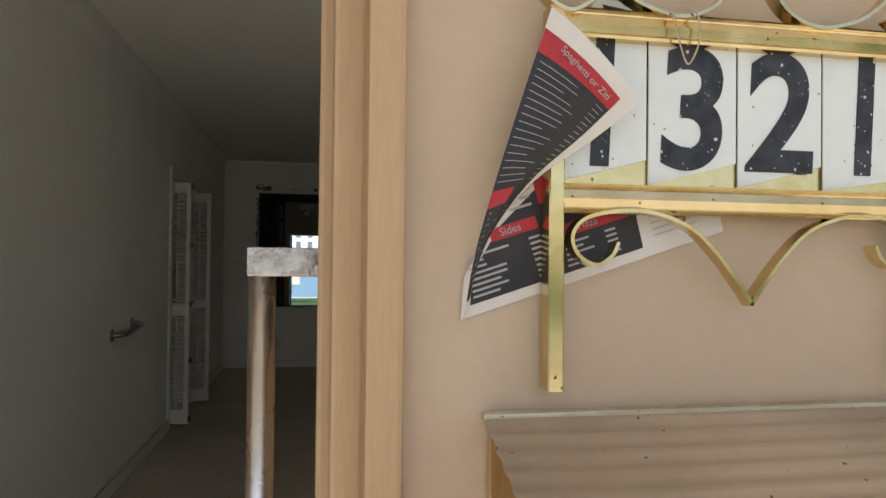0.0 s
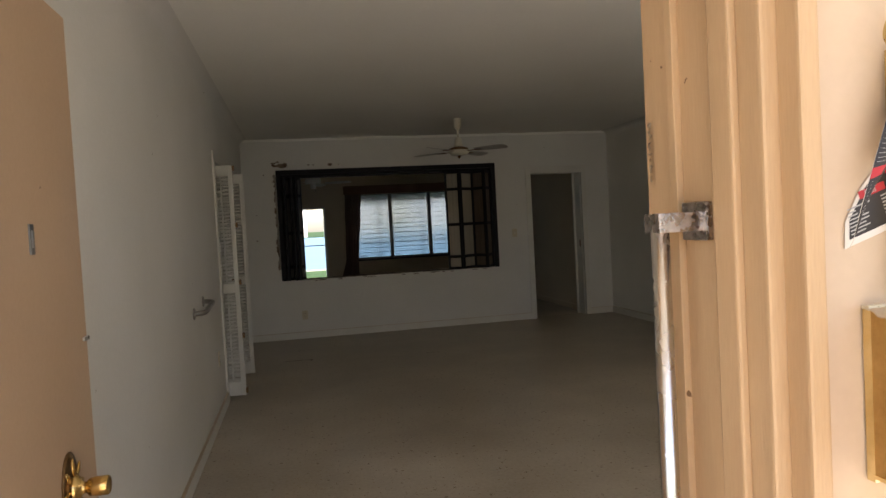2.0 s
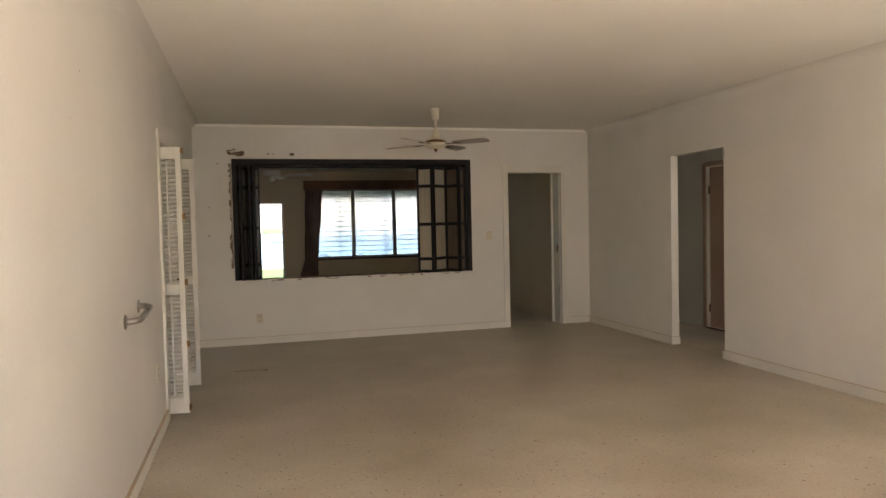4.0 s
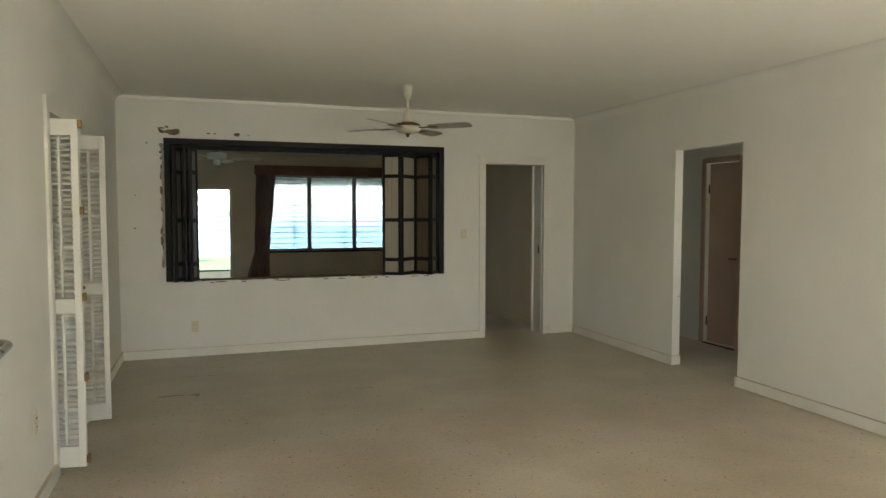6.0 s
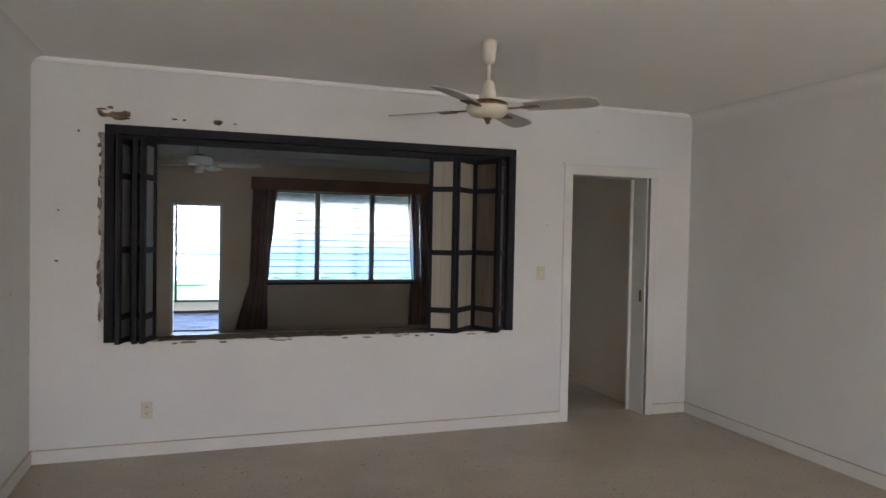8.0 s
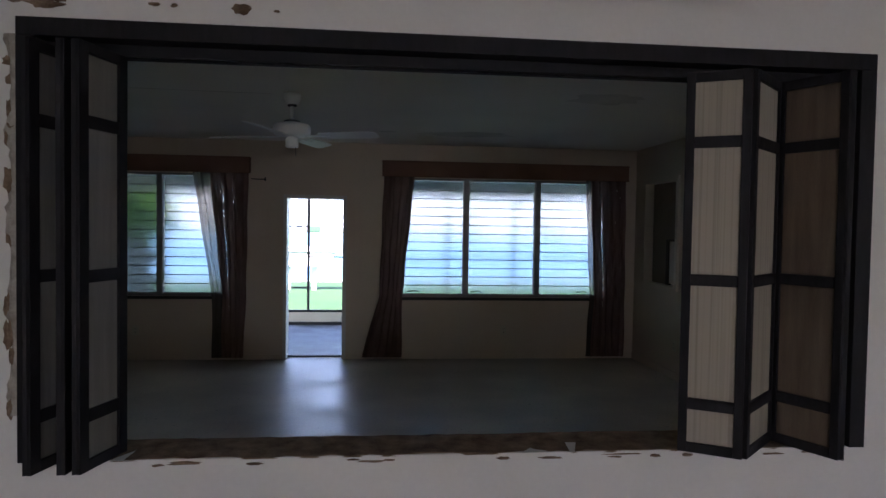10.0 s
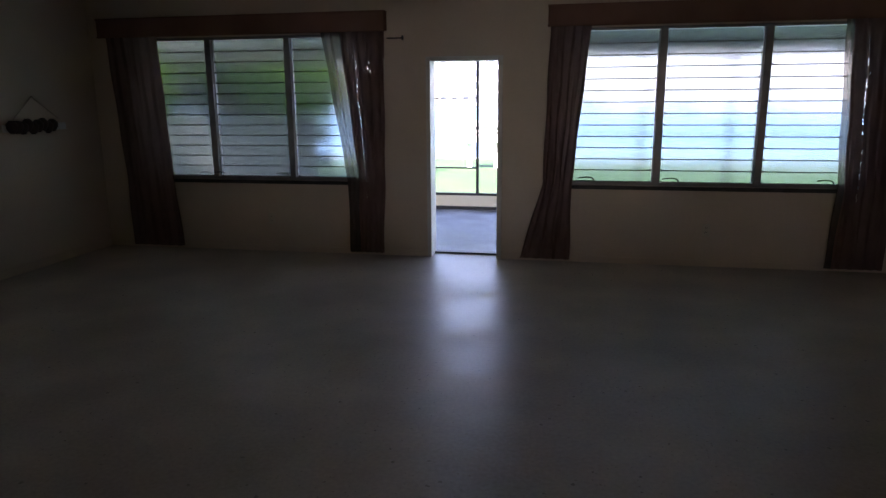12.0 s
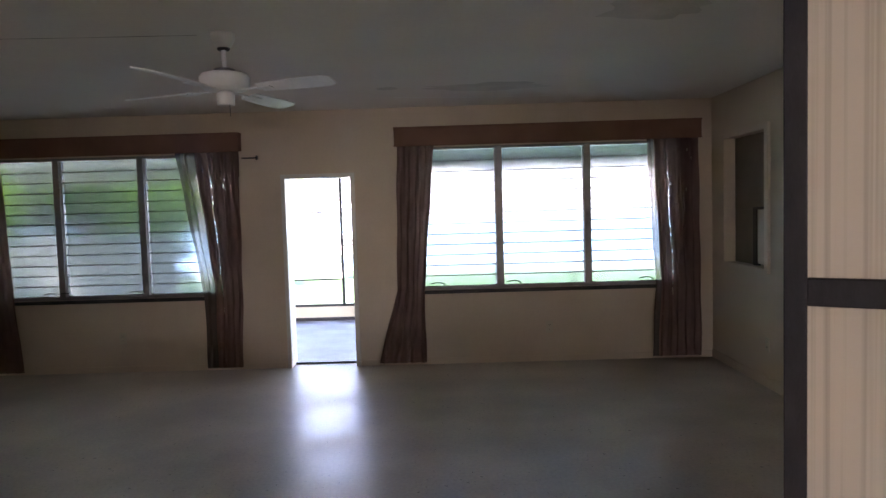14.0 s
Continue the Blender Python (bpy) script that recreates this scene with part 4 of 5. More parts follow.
# ---- windows with glass louvres ----
def louvre_window(name, x0, x1, z0, z1, y, posts, glass, frame_mat, pitch, tilt, label):
    win = thing(name, label, "window", at=((x0 + x1) / 2, y, z0), kind="structure")
    fr = add("window_frame", boxes((x0, x1, y, y + 0.09, z1 - 0.025, z1), (x0, x1, y, y + 0.09, z0, z0 + 0.03), (x0, x0 + 0.03, y, y + 0.09, z0 + 0.03, z1 - 0.025), (x1 - 0.03, x1, y, y + 0.09, z0 + 0.03, z1 - 0.025), bev=0.003), frame_mat, win)
    for p in posts:
        add("mullion", boxes((p - 0.03, p + 0.03, y - 0.012, y + 0.09, z0 + 0.03, z1 - 0.025), (p - 0.038, p - 0.03, y + 0.02, y + 0.07, z0 + 0.03, z1 - 0.025), (p + 0.03, p + 0.038, y + 0.02, y + 0.07, z0 + 0.03, z1 - 0.025), bev=0.003), frame_mat, win)
    edges = [x0 + 0.03, *[q for p in posts for q in (p - 0.038, p + 0.038)], x1 - 0.03]
    for a, b in zip(edges[::2], edges[1::2]):
        bm = bmesh.new()
        box(bm, -(b - a) / 2 + 0.004, (b - a) / 2 - 0.004, -0.003, 0.003, -pitch * 0.53, pitch * 0.53)
        box(bm, -(b - a) / 2 + 0.004, (b - a) / 2 - 0.004, -0.0045, 0.0045, -pitch * 0.53 - 0.0038, -pitch * 0.53 + 0.0038)
        for s in (-1, 1):
            box(bm, s * ((b - a) / 2 - 0.011) - 0.007, s * ((b - a) / 2 - 0.011) + 0.007, -0.006, 0.006, -pitch * 0.53 - 0.006, -pitch * 0.53 + 0.012)
        me = to_mesh("louvre", bm, glass)
        me.materials.append(M_DARKALU)
        for poly in me.polygons:
            poly.material_index = 1 if poly.center.z < -pitch * 0.43 or len(set(round(me.vertices[v].co.z, 4) for v in poly.vertices)) == 2 and poly.area < 0.01 * (b - a) else 0
        count = int((z1 - z0 - 0.06) / pitch)
        for k in range(count):
            z = z0 + 0.035 + pitch * (k + 0.5)
            o = new("louvre", me)
            o.parent = win
            o.matrix_parent_inverse = win.matrix_basis.inverted()
            o.matrix_basis = pose((a + b) / 2, y + 0.045, z, tilt + random.uniform(-2.5, 2.5), 0, 0)
    return win, fr


louvre_window("window_front", 1.285, 4.15, 0.92, 2.1, 1.15, (2.24, 3.2), M_JALF, M_ALU, 0.105, -14, "louvred glass front window in an aluminium frame")
wl_, fl_ = louvre_window("window_back_left", -3.05, -0.50, 0.735, 2.14, 15.235, (-2.205, -1.369), M_JAL, M_ALU, 0.103, -12, "frosted glass louvred window with grey mullions, garden green behind")
wr_, fr_ = louvre_window("window_back_right", 1.29, 3.90, 0.735, 2.14, 15.235, (2.155, 3.023), M_JAL, M_ALU, 0.103, -12, "frosted glass louvred window with grey mullions, bright daylight behind")
for win, xs in ((wl_, (-2.15, -1.45, -2.30)), (wr_, (1.55, 2.3, 3.6))):
    for x in xs:
        add("crank", tube(bmesh.new(), smooth_line([(x - 0.09, 15.215, 0.80), (x - 0.02, 15.205, 0.812), (x + 0.03, 15.21, 0.802), (x + 0.05, 15.22, 0.785), (x + 0.05, 15.24, 0.775)]), 0.006, 8), M_DARKALU, win, smooth=True)
structure("window_sill_left", boxes((-3.08, -0.47, 15.185, 15.235, 0.70, 0.735), bev=0.004), M_DARKALU, "dark narrow window sill", "window sill")
structure("window_sill_right", boxes((1.26, 3.93, 15.185, 15.235, 0.70, 0.735), bev=0.004), M_DARKALU, "dark narrow window sill", "window sill")

# ---- living room ----


def ceiling_fan(name, x, y, top, hub_z, radius, start, count, mats, label, big):
    f = thing(name, label, "ceiling fan", at=(x, y, top))
    T = Matrix.Translation((x, y, 0))
    body, blade_mat, dark = mats
    if big:
        add("canopy", lathe(bmesh.new(), [(0.02, top - 0.085), (0.045, top - 0.07), (0.062, top - 0.03), (0.064, top)], T), body, f, smooth=True)
        add("rod", lathe(bmesh.new(), [(0.013, hub_z + 0.08), (0.013, top - 0.05)], T), body, f, smooth=True)
        add("motor", lathe(bmesh.new(), [(0.05, hub_z - 0.02), (0.115, hub_z - 0.012), (0.134, hub_z + 0.002), (0.136, hub_z + 0.055), (0.122, hub_z + 0.072), (0.06, hub_z + 0.085), (0.03, hub_z + 0.10)], T, 32), body, f, smooth=True)
        add("motor_collar", lathe(bmesh.new(), [(0.062, hub_z + 0.083), (0.058, hub_z + 0.097), (0.03, hub_z + 0.105)], T), dark, f, smooth=True)
        add("switch_cup", lathe(bmesh.new(), [(0.042, hub_z - 0.098), (0.047, hub_z - 0.094), (0.048, hub_z - 0.035), (0.03, hub_z - 0.018)], T), body, f, smooth=True)
        add("canopy_ring", lathe(bmesh.new(), [(0.03, top - 0.092), (0.034, top - 0.088), (0.034, top - 0.080), (0.02, top - 0.078)], T), M_DARKALU, f, "dark ring under the canopy", True)
        add("pull_chain", tube(bmesh.new(), [(x + 0.03, y - 0.03, hub_z - 0.09), (x + 0.032, y - 0.032, hub_z - 0.16)], 0.002, 6), dark, f)
    else:
        add("canopy", lathe(bmesh.new(), [(0.018, top - 0.14), (0.036, top - 0.12), (0.045, top - 0.03), (0.048, top - 0.012), (0.03, top)], T), body, f, smooth=True)
        add("rod", lathe(bmesh.new(), [(0.012, hub_z + 0.14), (0.012, top - 0.08)], T), body, f, smooth=True)
        add("shaft_cover", lathe(bmesh.new(), [(0.055, hub_z + 0.045), (0.045, hub_z + 0.09), (0.032, hub_z + 0.15), (0.014, hub_z + 0.16)], T), body, f, smooth=True)
        add("motor_top", lathe(bmesh.new(), [(0.118, hub_z + 0.012), (0.105, hub_z + 0.035), (0.06, hub_z + 0.05)], T), M_BRASSD, f, "tarnished brass motor top", True)
        add("motor", lathe(bmesh.new(), [(0.03, hub_z - 0.05), (0.09, hub_z - 0.04), (0.12, hub_z - 0.012), (0.122, hub_z + 0.012)], T, 32), body, f, smooth=True)
        add("finial", lathe(bmesh.new(), [(0.004, hub_z - 0.085), (0.012, hub_z - 0.075), (0.016, hub_z - 0.06), (0.03, hub_z - 0.048)], T), M_BRASSD, f, smooth=True)
    for k in range(count):
        R = T @ pose(0, 0, hub_z - (0.015 if big else 0.0), 0, 0, start + 360 * k / count)
        arm = bmesh.new()
        box(arm, 0.10, 0.24, -0.014, 0.014, -0.006, 0.0, m=R)
        box(arm, 0.20, 0.30, -0.035, 0.035, -0.007, -0.001, m=R)
        add("blade_arm", bevel(arm, 0.002), body if big else dark, f)
        bm = bmesh.new()
        R2 = R @ pose(0, 0, -0.002, -12, 0, 0)
        prof3 = [(0.22, 0.05), (0.30, 0.058), (radius * 0.8, 0.068), (radius - 0.03, 0.062), (radius, 0.038)]
        loop = [(a, b) for a, b in prof3] + [(a, -b) for a, b in prof3[::-1]]
        tv = [bm.verts.new(R2 @ Vector((a, b, 0.006))) for a, b in loop]
        bv = [bm.verts.new(R2 @ Vector((a, b, 0.0))) for a, b in loop]
        bm.faces.new(tv)
        bm.faces.new(bv[::-1])
        for i in range(len(loop)):
            bm.faces.new((tv[i], bv[i], bv[(i + 1) % len(loop)], tv[(i + 1) % len(loop)]))
        add("blade", bm, blade_mat, f)
    return f


ceiling_fan("ceiling_fan", 2.022, 8.089, CEIL, 2.245, 0.62, 45, 4, (M_FANW, M_BLADE, M_BRASSD), "cream ceiling fan with four dusty blades and brass trim", False)
ceiling_fan("ceiling_fan", 0.447, 12.32, CEIL - 0.10, 2.235, 0.66, 72, 4, (M_FAN2, M_FAN2, M_DULL), "white ceiling fan with four blades and a drum motor", True)

# louvred closet doors, folded open


def folding_leaf(parent, p, q, z0, z1, knob):
    """One louvred leaf between plan points p and q."""
    d = Vector(q) - Vector(p)
    L = d.length
    R = Matrix.Translation((p[0], p[1], 0)) @ Matrix.Rotation(math.atan2(d.y, d.x), 4, "Z")
    t, s = 0.014, 0.04
    zm = (z0 + z1) / 2 - 0.06
    leaf = add("leaf", boxes((0.003, s, -t, t, z0, z1), (L - s, L - 0.003, -t, t, z0, z1), (s, L - s, -t, t, z0, z0 + 0.12), (s, L - s, -t, t, z1 - 0.09, z1), (s, L - s, -t, t, zm - 0.04, zm + 0.04), bev=0.002, m=R), M_TRIM, parent)
    bm = bmesh.new()
    for lo, hi in ((z0 + 0.12, zm - 0.04), (zm + 0.04, z1 - 0.09)):
        k = int((hi - lo) / 0.031)
        for i in range(k):
            z = lo + (i + 0.5) * (hi - lo) / k
            box(bm, s, L - s, -0.013, 0.013, -0.002, 0.002, m=R @ Matrix.Translation((0, 0, z)) @ pose(0, 0, 0, 30))
        box(bm, L / 2 - 0.006, L / 2 + 0.006, -0.02, -0.012, lo + 0.01, hi - 0.01, m=R)
    o = add("louvres", bm, M_TRIM, leaf)
    o["kind"] = "stuff"
    if knob:
        add("knob", lathe(bmesh.new(), [(0.008, 0), (0.007, 0.015), (0.015, 0.025), (0.012, 0.034), (0.003, 0.036)], R @ Matrix.Translation((0.06, -t, zm + 0.01)) @ pose(0, 0, 0, 90), 14), M_BRASSD, leaf, "dark round knob", True)
    return leaf


near = thing("closet_bifold_door", "cream louvred bifold closet door folded open against its jamb", "closet door", "closet bifold doors", (-0.53, 6.46, 0.03))
folding_leaf(near, (-0.575, 6.475), (-0.375, 6.44), 0.035, 2.01, False)
folding_leaf(near, (-0.38, 6.472), (-0.58, 6.51), 0.035, 2.01, False)
for z in (0.075, 0.55, 1.01, 1.50, 1.985):
    add("hinge", boxes((-0.386, -0.362, 6.43, 6.475, z - 0.022, z + 0.022), bev=0.002), M_BRASSD, near, "small dark hinge")
far = thing("closet_bifold_door", "cream louvred bifold closet door with a dark knob, folded open", "closet door", "closet bifold doors", (-0.53, 7.4, 0.03))
folding_leaf(far, (-0.575, 7.36), (-0.36, 7.385), 0.035, 2.01, True)
folding_leaf(far, (-0.365, 7.415), (-0.575, 7.425), 0.035, 2.01, False)

# wall grab bar, outlets, switch
gb = thing("wall_grab_bar", "short brushed steel grab bar on the white wall", "grab bar", at=(-0.53, 5.05, 0.95))
add("tube", tube(bmesh.new(), smooth_line([(-0.525, 4.86, 0.935), (-0.49, 4.865, 0.936), (-0.462, 4.90, 0.940), (-0.458, 5.0, 0.95), (-0.458, 5.18, 0.962), (-0.462, 5.25, 0.966), (-0.49, 5.285, 0.969), (-0.525, 5.29, 0.97)], 5), 0.016, 14), M_BAR, gb, smooth=True)
for y, z in ((4.86, 0.935), (5.29, 0.97)):
    add("flange", lathe(bmesh.new(), [(0.038, 0), (0.038, 0.005), (0.03, 0.009), (0.017, 0.011)], Matrix.Translation((-0.53, y, z)) @ pose(0, 0, 0, 0, 90), 20), M_BAR, gb, smooth=True)


def outlet(m, label, name="wall_outlet", category="outlet", switch=False):
    o = thing(name, label, category)
    o.matrix_basis = m
    part("cover", boxes((-0.036, 0.036, -0.006, 0.0, -0.058, 0.058), bev=0.002), M_OUTLET, o)
    if switch:
        part("toggle", boxes((-0.005, 0.005, -0.016, -0.005, -0.012, 0.012), bev=0.002), M_TRIM, o)
    else:
        for z in (-0.022, 0.022):
            part("socket", boxes((-0.016, 0.016, -0.008, -0.005, z - 0.014, z + 0.014), bev=0.003), M_OUTLET, o)
            part("slot", boxes((-0.008, -0.005, -0.0095, -0.0075, z - 0.005, z + 0.006), (0.005, 0.008, -0.0095, -0.0075, z - 0.005, z + 0.006)), M_DIGIT, o)
    return o


outlet(pose(0.167, 9.539, 0.308), "ivory plastic power outlet low on the white wall")
outlet(pose(3.12, 9.539, 1.235), "ivory light switch beside the doorway", "light_switch", "switch", True)
outlet(pose(-0.529, 5.95, 0.45, 0, 0, 90), "ivory plastic power outlet near the closet")
outlet(pose(-1.62, 15.209, 0.34), "ivory plastic power outlet under the window")
outlet(pose(2.62, 15.209, 0.34), "ivory plastic power outlet under the window")
outlet(pose(4.229, 14.05, 0.35, 0, 0, -90), "dark power outlet on the side wall")

# pass-through window frame
pf = thing("pass_through_frame", "black-painted wooden frame of a wide pass-through window", "window frame", at=(1.39, 9.6, 0.775), kind="structure")
add("head", boxes((-0.1, 2.875, 9.528, 9.76, 2.165, 2.225), (-0.04, 2.815, 9.60, 9.615, 2.125, 2.165), (-0.04, 2.815, 9.655, 9.67, 2.125, 2.165), bev=0.003), M_BLACK, pf)
add("track", boxes((0.2, 2.80, 9.616, 9.654, 2.150, 2.1645)), M_STEEL, pf, "bright sliding track")
for x0, x1 in ((-0.1, -0.04), (2.815, 2.875)):
    add("jamb", boxes((x0, x1, 9.528, 9.76, 0.775, 2.165), bev=0.003), M_BLACK, pf)
bm = bmesh.new()
rnd = random.Random(11)
nn = 60
g = []
for i in range(nn + 1):
    x = -0.04 + 2.855 * i / nn
    lip = rnd.uniform(-0.012, 0.008)
    g.append([bm.verts.new((x, 9.545 + lip, 0.772)), bm.verts.new((x, 9.55 + lip, 0.777 + rnd.uniform(-0.003, 0.003))), bm.verts.new((x, 9.66, 0.777 + rnd.uniform(-0.002, 0.003))),
              bm.verts.new((x, 9.755, 0.779 + rnd.uniform(-0.002, 0.003))), bm.verts.new((x, 9.76, 0.772))])
for a, b in zip(g, g[1:]):
    for k in range(4):
        bm.faces.new((a[k], b[k], b[k + 1], a[k + 1]))
add("broken_sill", bm, M_RAW, pf, "rough broken sill with bare plaster")


def shutter_leaf(parent, p, q, panel, s=0.036, z0=0.783, z1=2.125):
    d = Vector(q) - Vector(p)
    L = d.length
    R = Matrix.Translation((p[0], p[1], 0)) @ Matrix.Rotation(math.atan2(d.y, d.x), 4, "Z")
    t = 0.013
    H = z1 - z0
    cuts = [z0 + 0.035, 0.957, 1.397, 1.88, z1 - 0.035]
    rows = [(0.002, s, -t, t, z0, z1), (L - s, L - 0.002, -t, t, z0, z1), (s, L - s, -t, t, z0, z0 + 0.035), (s, L - s, -t, t, z1 - 0.035, z1)]
    rows += [(s, L - s, -t, t, c - 0.02, c + 0.02) for c in cuts[1:-1]]
    leaf = add("leaf", boxes(*rows, bev=0.002, m=R), M_BLACK, parent)
    for k in range(4):
        lo, hi = cuts[k] + (0 if k == 0 else 0.015), cuts[k + 1] - (0 if k == 3 else 0.015)
        add("pane", boxes((s, L - s, -0.003, 0.003, lo, hi), m=R), panel, leaf)
    return leaf


rs = thing("folding_shutter", "black-framed folding shutter with pale ribbed panels, two toned brown as shaded, folded aside", "shutter", "folding shutters", (2.5, 9.6, 0.8))
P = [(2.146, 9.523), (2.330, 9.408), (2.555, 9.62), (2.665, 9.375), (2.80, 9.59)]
# last two leaves: lower light painted in with the brown copy
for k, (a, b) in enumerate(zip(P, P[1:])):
    shutter_leaf(rs, a, b, M_RIB if k < 2 else M_RIB_SHADED_BROWN, 0.032)
ls = thing("folding_shutter", "black-framed folding shutter with ribbed panels in a shaded grey tone, folded tight", "shutter", "folding shutters", (0.05, 9.6, 0.8))
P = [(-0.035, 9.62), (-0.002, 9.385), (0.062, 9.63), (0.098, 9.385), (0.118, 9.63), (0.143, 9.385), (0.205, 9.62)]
# every pane here takes the grey copy that holds the shade
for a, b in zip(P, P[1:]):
    shutter_leaf(ls, a, b, M_RIB_SHADED, 0.045)

# broken plaster round the pass-through and marks on the walls
for k, (x, z, w_, h_) in enumerate(((-0.10, 2.285, 0.10, 0.035), (-0.03, 2.275, 0.12, 0.045), (-0.13, 2.30, 0.04, 0.04), (0.03, 2.29, 0.07, 0.03), (0.33, 2.285, 0.05, 0.02), (0.39, 2.283, 0.03, 0.016),
                                    (0.605, 2.283, 0.075, 0.05), (0.72, 2.28, 0.03, 0.014), (-0.255, 2.17, 0.02, 0.025), (-0.38, 1.32, 0.03, 0.02), (-0.37, 1.65, 0.02, 0.015))):
    scar(mid, x, z, w_, h_, 9.5385, M_RAW, k)
for k, (x, z, w_, h_) in enumerate(((-0.02, 2.30, 0.17, 0.03), (-0.12, 2.322, 0.09, 0.02), (0.0, 2.268, 0.13, 0.03), (0.025, 2.305, 0.06, 0.045), (-0.07, 2.335, 0.05, 0.025))):
    scar(mid, x, z, w_, h_, 9.5380, M_RAW, 140 + k)
rnd = random.Random(77)
bm = bmesh.new()
prev = None
for k in range(61):
    z = 0.93 + 1.24 * k / 60
    wide = 0.010 + 0.020 * (0.5 + 0.5 * math.sin(0.45 * k)) + rnd.uniform(0, 0.012)
    cur = [bm.verts.new((-0.102, 9.5375, z)), bm.verts.new((-0.102 - 0.5 * wide, 9.534 + rnd.uniform(-0.003, 0.002), z)), bm.verts.new((-0.102 - wide, 9.5395, z))]
    if prev:
        bm.faces.new((prev[0], prev[1], cur[1], cur[0]))
        bm.faces.new((prev[1], prev[2], cur[2], cur[1]))
    prev = cur
part("broken_edge", bm, M_PATCH, mid, "ragged grey edge of broken plaster")
rnd = random.Random(5)
for k in range(14):
    z = rnd.uniform(0.95, 2.15)
    scar(mid, -0.118 - rnd.uniform(0, 0.014), z, rnd.uniform(0.02, 0.045), rnd.uniform(0.03, 0.12), 9.5383, M_RAW, 50 + k)
for k in range(14):
    scar(mid, rnd.uniform(0.2, 2.7), 0.765 - rnd.uniform(0, 0.01), rnd.uniform(0.05, 0.2), rnd.uniform(0.008, 0.018), 9.5384, M_RAW, 90 + k)


def floor_mark(parent, pts, r, z=0.002, name="floor_scratch"):
    bm = bmesh.new()
    ln = smooth_line([(x, y, z) for x, y in pts], 4)
    rr = random.Random(len(pts))
    prev = None
    for i, p in enumerate(ln):
        d = (ln[min(i + 1, len(ln) - 1)] - ln[max(i - 1, 0)]).normalized()
        s = Vector((-d.y, d.x, 0)) * r * rr.uniform(0.3, 1.2)
        cur = (bm.verts.new(p + s), bm.verts.new(p - s))
        if prev:
            bm.faces.new((prev[0], cur[0], cur[1], prev[1]))
        prev = cur
    return part(name, bm, M_STAIN, parent)


fl = bpy.data.objects["floor"]
floor_mark(fl, [(-0.10, 7.98), (0.05, 7.99), (0.16, 7.97), (0.21, 7.99), (0.19, 7.90)], 0.012)
floor_mark(fl, [(1.45, 7.75), (1.52, 7.74), (1.60, 7.73)], 0.010)
floor_mark(fl, [(0.05, 8.6), (0.2, 8.62), (0.33, 8.6)], 0.006)

rr = random.Random(17)
bm = bmesh.new()
for k in range(90):
    cx, cy, q = rr.gauss(1.15, 0.55), rr.gauss(4.9, 0.7), rr.uniform(0.004, 0.011)
    a = rr.uniform(0, 3)
    rim = [bm.verts.new((cx + q * rr.uniform(0.5, 1) * math.cos(a + 1.257 * i), cy + q * rr.uniform(0.5, 1) * math.sin(a + 1.257 * i), 0.001)) for i in range(5)]
    top = bm.verts.new((cx, cy, 0.003))
    for i in range(5):
        bm.faces.new((rim[i], rim[(i + 1) % 5], top))
tagged(part("floor_crumbs", bm, M_STAIN), "scattered brown crumbs of plaster on the floor", "debris", kind="stuff")

# ---- hall things ----
hd = thing("hall_door", "pinkish flush door ajar in the hall with a dark lever", "door", at=(5.70, 8.455, 0))
R = pose(5.72, 8.464, 0, 0, 0, -87)
add("leaf", boxes((0, 0.485, -0.02, 0.02, 0.012, 2.032), bev=0.002, m=R), M_PINK, hd)
add("lever", tube(bmesh.new(), [R @ Vector(p) for p in ((0.44, -0.02, 0.98), (0.44, -0.07, 0.98), (0.36, -0.075, 0.98))], 0.01), M_BRASSD, hd, "dark lever handle")
for z in (0.25, 1.75):
    add("hinge", boxes((-0.02, 0.0, -0.03, 0.0, z - 0.05, z + 0.05), bev=0.002, m=R), M_BROWN, hd, "dark hinge")
structure("trim_hall_door", boxes((5.645, 5.665, 8.475, 8.535, 0, 2.09), (5.645, 5.665, 7.905, 7.965, 0, 2.09), (5.645, 5.665, 7.965, 8.475, 2.04, 2.10), bev=0.002), M_PINK, "painted casing of the hall door", "trim")
structure("hall_threshold", boxes((5.635, 5.68, 7.968, 8.472, -0.01, 0.010), bev=0.003), M_BROWN, "dark strip across the hall doorway", "threshold")
structure("hall_kerb", boxes((5.63, 5.66, 6.6, 7.90, 0.0, 0.11), bev=0.006), M_PINK, "pale kerb under the glass door", "kerb")
sg = thing("hall_glass_door", "green frosted glass sliding door in a pale frame", "sliding door", at=(5.7, 7.2, 0.1))
add("frame", boxes((5.65, 5.70, 7.87, 7.90, 0.1, 2.05), (5.65, 5.70, 6.6, 6.64, 0.1, 2.05), (5.65, 5.70, 6.64, 7.87, 0.1, 0.15), (5.65, 5.70, 6.64, 7.87, 2.0, 2.05), bev=0.002), M_TRIM, sg)
add("pane", boxes((5.67, 5.678, 6.64, 7.87, 0.15, 2.0)), M_GREENGL, sg)
add("pull", boxes((5.635, 5.65, 7.69, 7.76, 0.97, 1.02), bev=0.004), M_RED, sg, "small dark red pull")

# ---- back room ----


